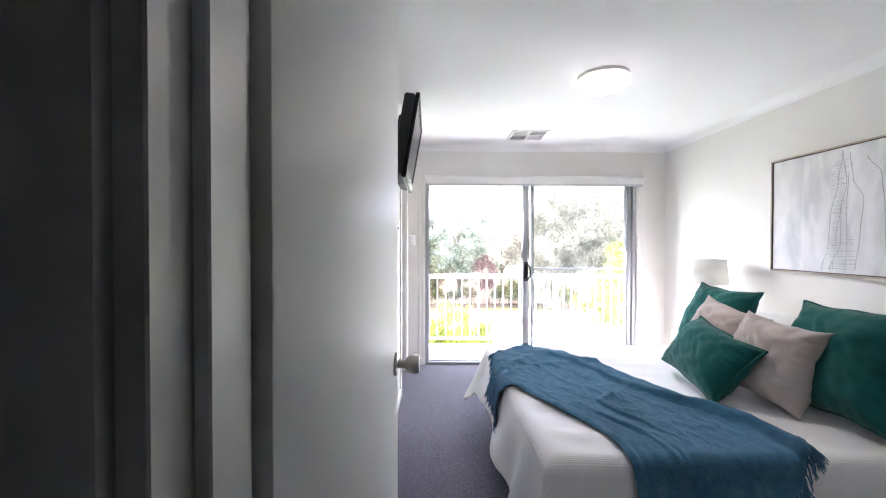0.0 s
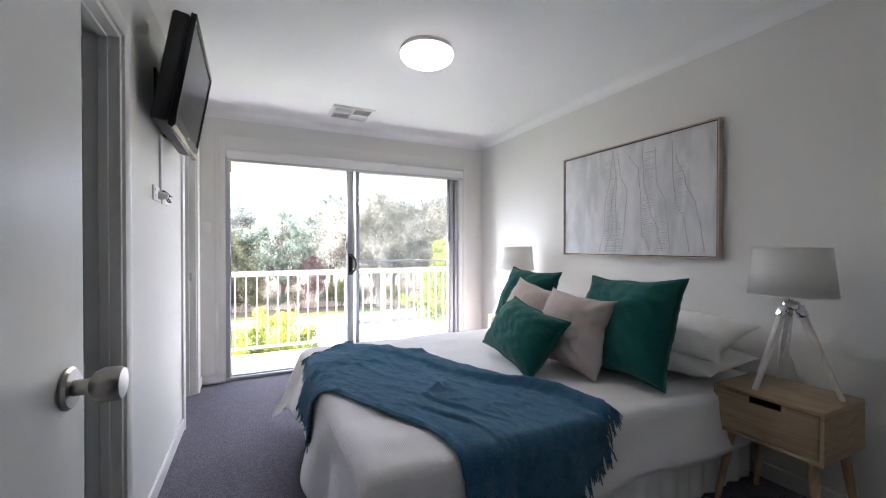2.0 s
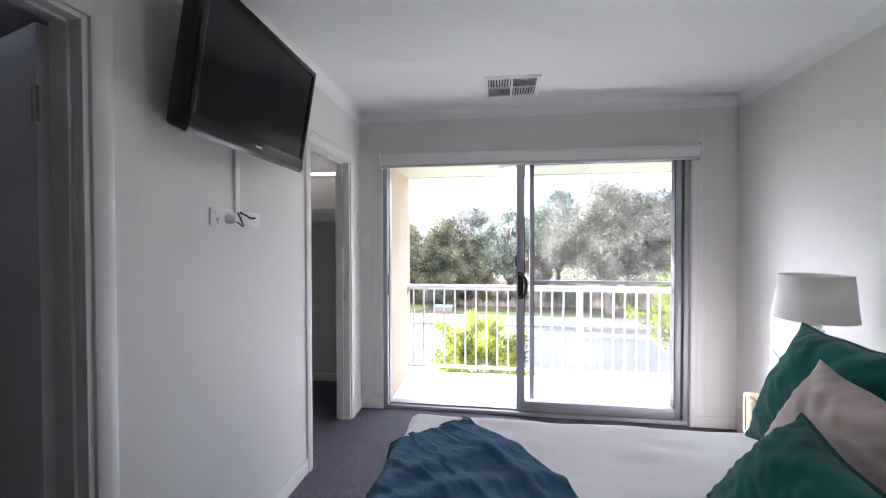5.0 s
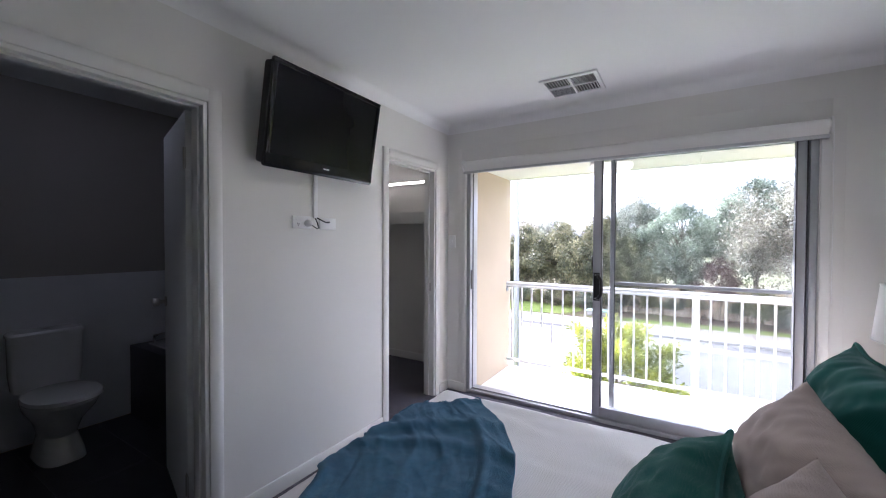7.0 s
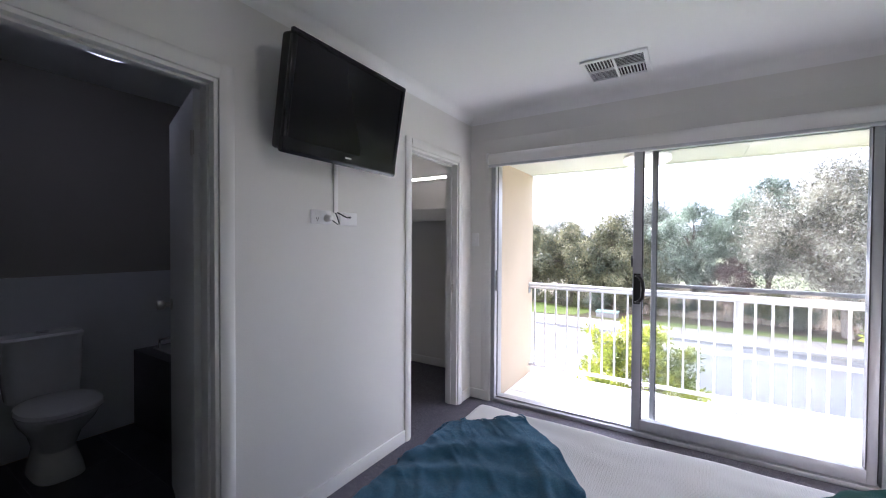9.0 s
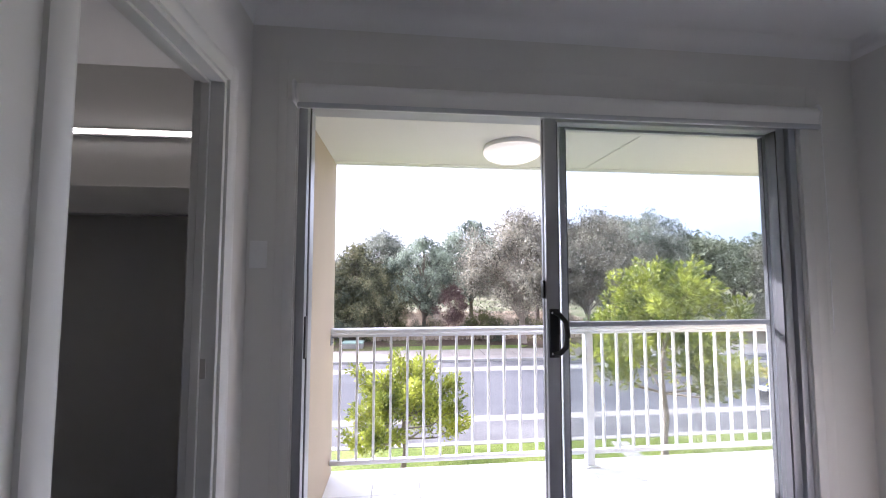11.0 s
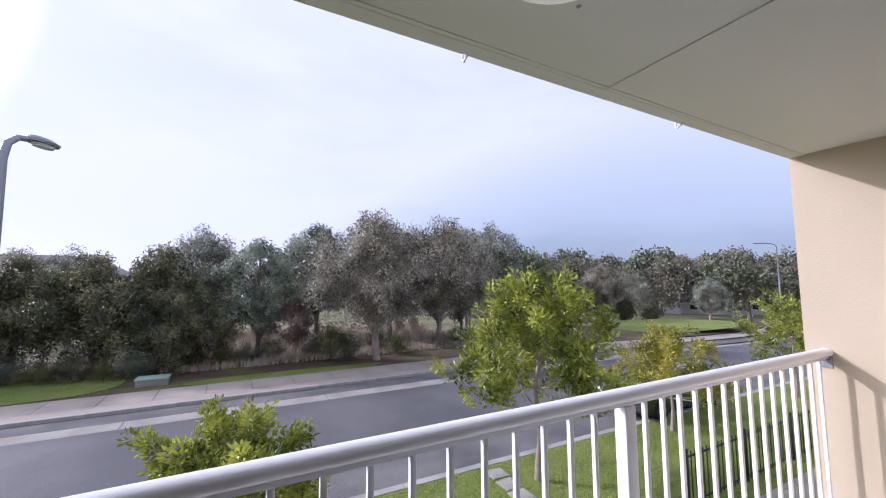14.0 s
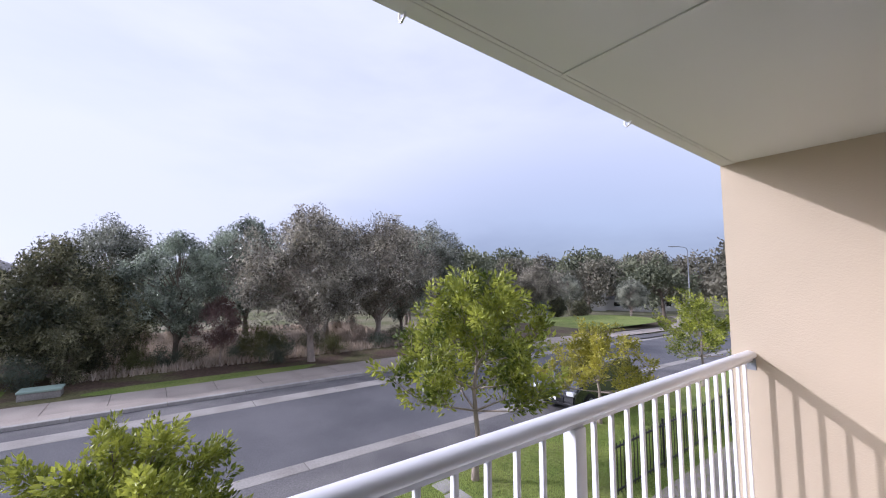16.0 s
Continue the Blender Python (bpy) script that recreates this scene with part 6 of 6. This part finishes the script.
G = "street trees along the verge"
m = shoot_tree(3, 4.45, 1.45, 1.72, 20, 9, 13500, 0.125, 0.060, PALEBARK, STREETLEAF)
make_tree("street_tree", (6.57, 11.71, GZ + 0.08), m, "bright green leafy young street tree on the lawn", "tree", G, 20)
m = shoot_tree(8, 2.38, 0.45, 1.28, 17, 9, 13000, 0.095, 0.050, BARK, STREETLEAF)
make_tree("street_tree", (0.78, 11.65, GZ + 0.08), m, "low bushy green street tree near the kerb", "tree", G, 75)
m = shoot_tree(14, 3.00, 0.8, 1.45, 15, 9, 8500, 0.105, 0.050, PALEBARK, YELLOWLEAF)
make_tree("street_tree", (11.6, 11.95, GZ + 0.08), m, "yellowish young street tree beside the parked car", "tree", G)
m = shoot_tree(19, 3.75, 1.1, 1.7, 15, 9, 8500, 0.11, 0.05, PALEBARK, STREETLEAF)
make_tree("street_tree", (18.6, 11.75, GZ + 0.08), m, "round green street tree further along the verge", "tree", G)

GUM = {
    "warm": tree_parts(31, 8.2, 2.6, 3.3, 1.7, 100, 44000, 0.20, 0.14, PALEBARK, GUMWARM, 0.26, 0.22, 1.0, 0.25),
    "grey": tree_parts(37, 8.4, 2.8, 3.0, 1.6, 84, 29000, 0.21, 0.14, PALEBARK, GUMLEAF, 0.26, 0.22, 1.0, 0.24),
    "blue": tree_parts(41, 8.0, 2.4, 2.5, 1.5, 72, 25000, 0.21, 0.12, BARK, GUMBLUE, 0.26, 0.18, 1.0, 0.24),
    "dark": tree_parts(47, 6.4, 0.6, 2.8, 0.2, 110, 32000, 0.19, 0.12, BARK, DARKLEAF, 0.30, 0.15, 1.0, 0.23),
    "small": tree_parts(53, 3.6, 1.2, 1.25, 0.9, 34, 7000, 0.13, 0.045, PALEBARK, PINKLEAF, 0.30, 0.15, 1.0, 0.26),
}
LAB = {
    "warm": "broad brownish grey gum tree across the street",
    "grey": "tall grey-green gum tree across the street",
    "blue": "slender blue-green gum tree in the reserve",
    "dark": "dense dark green wattle tree reaching the ground",
    "small": "small dusky pink bare-twigged tree",
}
PLACES = [
    ("warm", 7.8, 25.9, 1.0, 20), ("warm", 13.4, 29.6, 1.10, 140), ("grey", 10.6, 31.5, 1.05, 75), ("blue", 2.1, 29.2, 0.88, 10),
    ("blue", 6.6, 37.0, 1.18, 200), ("grey", -1.6, 41.5, 1.08, 15), ("grey", 25.5, 40.0, 1.32, 260), ("blue", 21.0, 38.0, 1.25, 320),
    ("dark", -2.3, 29.4, 1.0, 0), ("dark", -0.9, 28.4, 0.74, 130), ("dark", -5.2, 30.3, 0.92, 70), ("dark", -8.2, 31.0, 0.90, 210),
    ("dark", -11.0, 30.0, 0.88, 290), ("dark", -13.8, 32.5, 1.0, 30), ("grey", -8.0, 37.0, 0.80, 100), ("blue", 16.5, 31.5, 0.85, 160),
    ("blue", -17.5, 36.0, 0.90, 45), ("grey", 18.5, 33.5, 0.86, 190), ("small", 3.85, 27.5, 1.0, 0), ("warm", -13, 45, 0.85, 60),
    ("grey", 57.0, 34.5, 0.78, 40), ("grey", 64.0, 50.0, 0.95, 130), ("dark", 47.5, 40.0, 0.50, 15), ("dark", 51.5, 39.0, 0.46, 95), ("warm", 44.0, 41.0, 0.95, 170),
]
for kind, x, y, s, rz in PLACES:
    make_tree("gum_tree", (x, y, gz(x) + 0.04), GUM[kind], LAB[kind], "tree", "trees in the reserve", rz, s)

# distant belt of trees falling away to the east
rnd = random.Random(5)
FAR = [tree_parts(60 + k, 9.0, 2.0, 4.3, 1.2, 30, 4200, 0.50, 0.2, BARK, mt, 0.5, 0.1, 1.0, 0.30) for k, mt in enumerate((FARLEAF, FARGREY, FARLEAF, FARGREY))]
for k in range(190):
    a = radians(rnd.uniform(-28, 82))
    d = rnd.uniform(52, 210) if k < 130 else rnd.uniform(200, 380)
    x, y = 0.8 + d * math.sin(a), 5.2 + d * math.cos(a)
    if y < 26 or (x < 34 and y < 44):
        continue
    if 38 < x < 75 and 28 < y < 46:
        continue
    s = rnd.uniform(0.75, 1.15) * (1.0 + max(0.0, d - 120) / 260)
    if x < 12:
        s *= 0.72
    else:
        s *= (1.4 if d > 85 else 0.95) + min(0.5, x / 180)
    make_tree("far_tree", (x, y, gz(x) - 0.15 + max(0.0, y - 120) * 0.011), FAR[rnd.randrange(4)], "distant grey-green gum tree on the valley slope", "tree", "distant trees", rnd.uniform(0, 360), s)

# shrubs along the reserve edge
SHR = [
    tree_parts(71, 1.5, 0.2, 0.95, 0.05, 22, 4200, 0.085, 0.03, BARK, SAGE, 0.35, 0.0, 1.0, 0.36),
    tree_parts(72, 1.7, 0.2, 0.9, 0.05, 22, 4200, 0.10, 0.03, BARK, DARKLEAF, 0.30, 0.0, 1.0, 0.36),
    tree_parts(73, 1.3, 0.2, 0.9, 0.05, 20, 4200, 0.13, 0.03, BARK, foliage("olive shrub leaves", (0.06, 0.07, 0.022), (0.19, 0.19, 0.075)), 0.14, -0.35, 1.0, 0.36),
    tree_parts(74, 1.5, 0.1, 0.7, 0.05, 16, 3200, 0.20, 0.02, BARK, STRAW, 0.06, -0.9, 1.0, 0.34),
]
SL = ("rounded sage green shrub", "dense dark green shrub by the reserve", "fine olive green shrub", "clump of pale feathery straw grass")
for kind, x, y, s in ((2, 5.6, 27.2, 1.45), (0, 6.2, 26.6, 0.95), (0, 4.9, 28.2, 0.8), (1, -1.6, 27.3, 1.05), (0, -2.9, 27.2, 0.85), (2, 0.5, 28.0, 0.8), (0, 1.6, 28.3, 0.75), (1, 2.7, 28.5, 0.7),
                     (2, 9.4, 27.0, 0.85), (3, 11.6, 29.4, 1.15), (3, 10.9, 30.2, 1.0), (0, 12.6, 27.6, 0.7), (1, 8.9, 28.4, 0.9), (1, -5.0, 27.4, 0.8), (2, -6.2, 27.6, 0.75), (0, -7.6, 28.0, 0.9),
                     (2, -4.0, 27.2, 0.6), (1, 14.4, 28.4, 0.8), (3, 2.2, 31.0, 1.1), (3, 0.9, 30.6, 1.0), (3, 4.6, 30.8, 1.0), (0, 22.0, 27.0, 0.8), (1, 26.0, 29.5, 1.0), (1, 31.0, 38.5, 1.7), (1, 36.0, 38.5, 1.6), (0, 42.0, 38.8, 1.6), (1, 47.0, 40, 1.8), (1, 53.0, 41.5, 1.9)):
    make_tree("shrub", (x, y, gz(x) + 0.05), SHR[kind], SL[kind], "shrub", "shrubs in the reserve", (x * 77) % 360, s)


# ---- street furniture ----
def street_lamp(at, height, rz, label, arm=1.0):
    t = thing("street_lamp", at, label, "street lamp", "street lamps", rz)
    part("pole", tube([(0, 0, 0), (0, 0, height * 0.5), (0, 0, height - 0.35), (0.06 * arm, 0, height - 0.12), (0.22 * arm, 0, height), (0.42 * arm, 0, height + 0.03)], [0.095, 0.075, 0.052, 0.047, 0.043, 0.04], 14), GALV, t, "tapered galvanised pole with curved arm")
    part("base_flange", lathe([(0, 0), (0.17, 0), (0.17, 0.02), (0.10, 0.03), (0, 0.03)], 18), GALV, t)
    b = loft([oval(18, 0.36 * arm, 0.40 * arm, 0.04, height + 0.03), oval(18, 0.36 * arm, 0.95 * arm, 0.12, height + 0.02, 2.6), oval(18, 0.36 * arm, 0.97 * arm, 0.13, height + 0.055, 2.6), oval(18, 0.42 * arm, 0.85 * arm, 0.08, height + 0.105)])
    h = part("lamp_head", b, GALV, t, "flat grey lamp head")
    part("lens", loft([oval(18, 0.46 * arm, 0.90 * arm, 0.095, height + 0.018), oval(18, 0.50 * arm, 0.86 * arm, 0.07, height - 0.025)]), LENS, h, "clear lamp lens")
    return t


street_lamp((-2.0, 12.45, GZ + 0.08), 6.15, 62, "tall galvanised street lamp at the kerb", 0.75)
street_lamp((52.5, 25.0, gz(52.5)), 9.6, 150, "tall galvanised street lamp down the road", 2.6)

pb = thing("utility_box", (-2.0, 25.4, GZ + 0.10), "low concrete utility pit with pale green lid", "utility box")
part("body", box(-0.55, -0.35, -0.05, 0.55, 0.35, 0.22, 0.02), CONC, pb)
part("lid", box(-0.58, -0.38, 0.22, 0.58, 0.38, 0.30, 0.02), PITGREEN, pb, "pale green lid")


def make_car(at, rz, paint, label):
    t = thing("car", at, label, "car", "", rz)
    prof = [(-2.10, 0.30), (-2.15, 0.55), (-2.08, 0.82), (-1.75, 0.95), (-1.45, 1.34), (-0.75, 1.47), (0.15, 1.44), (0.55, 1.30), (1.05, 0.98), (1.85, 0.86), (2.12, 0.70), (2.16, 0.42), (2.05, 0.26), (1.0, 0.22), (-1.2, 0.22)]
    b = prism(prof, "y", -0.86, 0.86)
    for v in b.verts:
        if v.co.z > 0.9:
            v.co.y *= 1 - 0.26 * (v.co.z - 0.9)
    bmesh.ops.bevel(b, geom=b.edges[:], offset=0.05, segments=2, affect="EDGES")
    body = part("body", b, paint, t)
    for s in (-1, 1):
        b = prism([(-1.40, 0.98), (-1.22, 1.30), (-0.72, 1.39), (-0.30, 1.39), (-0.30, 0.98)], "y", s * 0.835, s * 0.795)
        for v in b.verts:
            v.co.y *= 1 - 0.24 * (v.co.z - 0.98)
        part("side_window", b, CARGLASS, t, "dark tinted side window")
        b = prism([(-0.24, 0.98), (-0.24, 1.39), (0.14, 1.37), (0.50, 1.25), (0.88, 0.98)], "y", s * 0.835, s * 0.795)
        for v in b.verts:
            v.co.y *= 1 - 0.24 * (v.co.z - 0.98)
        part("side_window", b, CARGLASS, t, "dark tinted side window")
        part("headlight", box(1.88, s * 0.55, 0.62, 2.13, s * 0.82, 0.76, 0.03), LENS, t, "clear headlight")
        part("mirror", box(0.58, s * 0.86, 0.98, 0.72, s * 1.02, 1.10, 0.03), paint, t, "charcoal door mirror")
        part("door_seam", box(-0.275, s * 0.861, 0.35, -0.265, s * 0.864, 0.95), FENCEM, t)
    m = Matrix.Translation((0.80, 0, 1.165)) @ Matrix.Rotation(radians(32), 4, "Y")
    part("windscreen", box(-0.34, -0.66, -0.012, 0.30, 0.66, 0.020, 0.01, m=m), CARGLASS, t, "dark windscreen")
    m = Matrix.Translation((-1.62, 0, 1.165)) @ Matrix.Rotation(radians(-52), 4, "Y")
    part("rear_window", box(-0.20, -0.62, -0.012, 0.22, 0.62, 0.020, 0.01, m=m), CARGLASS, t, "dark rear window")
    part("grille", box(2.10, -0.48, 0.40, 2.17, 0.48, 0.58, 0.02), FENCEM, t, "black grille")
    part("number_plate", box(2.165, -0.19, 0.44, 2.178, 0.19, 0.53), SIGNW, t, "plain white number plate")
    for x in (-1.32, 1.32):
        for s in (-1, 1):
            w = lathe([(0.19, -0.10), (0.30, -0.10), (0.32, -0.07), (0.32, 0.07), (0.30, 0.10), (0.19, 0.10)], 28)
            w.transform(pose(x, s * 0.80, 0.32, 90, 0, 0))
            wh = part("wheel", w, TYREM, t, "black tyre")
            w = lathe([(0, 0.085), (0.05, 0.085), (0.19, 0.095), (0.20, 0.0), (0.0, 0.0)], 20)
            w.transform(pose(x, s * 0.80, 0.32, -90 * s, 0, 0))
            part("rim", w, GALV, wh, "silver wheel rim")
    return t


make_car((13.65, 13.60, gz(13.65) + 0.0), 180, CARDARK, "glossy charcoal hatchback car parked beside the kerb")

# black steel fence and retaining edge beside the front lawn
fx0, fx1, fy = 8.2, 14.4, 9.60
fe = thing("fence", (fx0, fy, GZ + 0.085), "low black steel picket fence beside the lawn", "fence")
n = int((fx1 - fx0) / 0.13)
pick = finish(box(-0.008, -0.008, 0.04, 0.008, 0.008, 1.0, 0.002, 1), "picket", FENCEM)
for k in range(n + 1):
    q = new("picket", pick)
    q.parent = fe
    q.location = (k * 0.13, 0, 0)
for z in (0.10, 0.90):
    part("rail", box(0, -0.012, z, fx1 - fx0, 0.012, z + 0.035, 0.003), FENCEM, fe)
for k in range(4):
    part("fence_post", box(k * (fx1 - fx0) / 3 - 0.02, -0.02, 0, k * (fx1 - fx0) / 3 + 0.02, 0.02, 1.06, 0.003), FENCEM, fe)
setting("driveway", box(8.0, 6.4, GZ - 0.05, 16.0, 9.2, GZ + 0.10), PATHM, "sandy concrete drive beside the house", "driveway")
pv = finish(box(-0.20, -0.20, -0.04, 0.20, 0.20, 0.012, 0.008, 1), "paver", KERBM)
pw = tagged(new("paver_path"), "pale square pavers across the lawn", "path", kind="structure")
for k in range(9):
    q = new("paver", pv)
    q.parent = pw
    q.location = (5.55 + 0.05 * k, 8.6 + 0.47 * k, GZ + 0.098)
    q.rotation_euler = (0, 0, 0.08 * math.sin(k * 2.1))


def far_house(at, w, d, h, roof, rz, label):
    t = thing("house", at, label, "house", "distant houses", rz)
    wl = part("wall", box(-w / 2, -d / 2, -1.0, w / 2, d / 2, h), HOUSEW, t)
    e, rh = 0.5, min(w, d) * 0.28
    b = bmesh.new()
    c = [b.verts.new(p) for p in ((-w / 2 - e, -d / 2 - e, h), (w / 2 + e, -d / 2 - e, h), (w / 2 + e, d / 2 + e, h), (-w / 2 - e, d / 2 + e, h))]
    k = max(0.2, (w - d) / 2)
    r = [b.verts.new((-k, 0, h + rh)), b.verts.new((k, 0, h + rh))]
    for f in ((c[0], c[1], r[1], r[0]), (c[1], c[2], r[1]), (c[2], c[3], r[0], r[1]), (c[3], c[0], r[0]), (c[3], c[2], c[1], c[0])):
        b.faces.new(f)
    part("roof", b, roof, t)
    for x in (-w * 0.3, 0.0, w * 0.3):
        wd = part("window", box(x - 0.8, -d / 2 - 0.03, h - 1.9, x + 0.8, -d / 2 + 0.05, h - 0.7), CARGLASS, wl, "dark window")
        part("sill", box(x - 0.9, -d / 2 - 0.10, h - 1.98, x + 0.9, -d / 2 - 0.03, h - 1.9), SIGNW, t)
    return t


far_house((98, 69, gz(98)), 11, 8, 5.2, ROOFM, -58, "two-storey white house among the trees")
far_house((112, 62, gz(112)), 15, 9, 3.2, ROOFM, -62, "low pale house with grey tiled roof")
far_house((128, 60, gz(128)), 14, 9, 3.4, ROOFM, -66, "pale house with grey tiled roof")
far_house((140, 76, gz(140)), 15, 10, 4.0, ROOFRED, -60, "pale house with brown tiled roof")
far_house((-25, 84, GZ), 24, 12, 5.4, ROOFM, 5, "long pale building with flat grey roof")
far_house((-46, 70, GZ), 18, 12, 4.4, ROOFM, 10, "pale house behind the reserve")

# low blue hills on the skyline
bm = bmesh.new()
rows = []
for k in range(81):
    a = radians(-60 + 160 * k / 80)
    h = 12 + 30 * max(0, noise.noise(Vector((a * 2.2, 3.1, 0)))) + 6 * noise.noise(Vector((a * 7, 1.1, 0)))
    x, y = 1500 * math.sin(a), 1500 * math.cos(a)
    rows.append((bm.verts.new((x, y, -30)), bm.verts.new((x * 1.1, y * 1.1, h))))
for a, b in zip(rows, rows[1:]):
    bm.faces.new((a[0], b[0], b[1], a[1]))
setting("backdrop_hills", bm, blend("wooded hills", (0.055, 0.075, 0.085), (0.08, 0.10, 0.10), 0.01), "low wooded blue-grey hills", "hills")

# balcony tiles
TW, TD = (BXR - BXL) / 12, (BYO - FYO) / 3
dm = finish(box(-TW / 2 + 0.002, -TD / 2 + 0.002, -0.008, TW / 2 - 0.002, TD / 2 - 0.002, 0.0, 0.0015, 1), "tile", DECKT)
for i in range(12):
    for j in range(3):
        q = new("tile", dm)
        q.parent = deck
        q.location = (BXL + TW * (i + 0.5), FYO + TD * (j + 0.5), DZ)
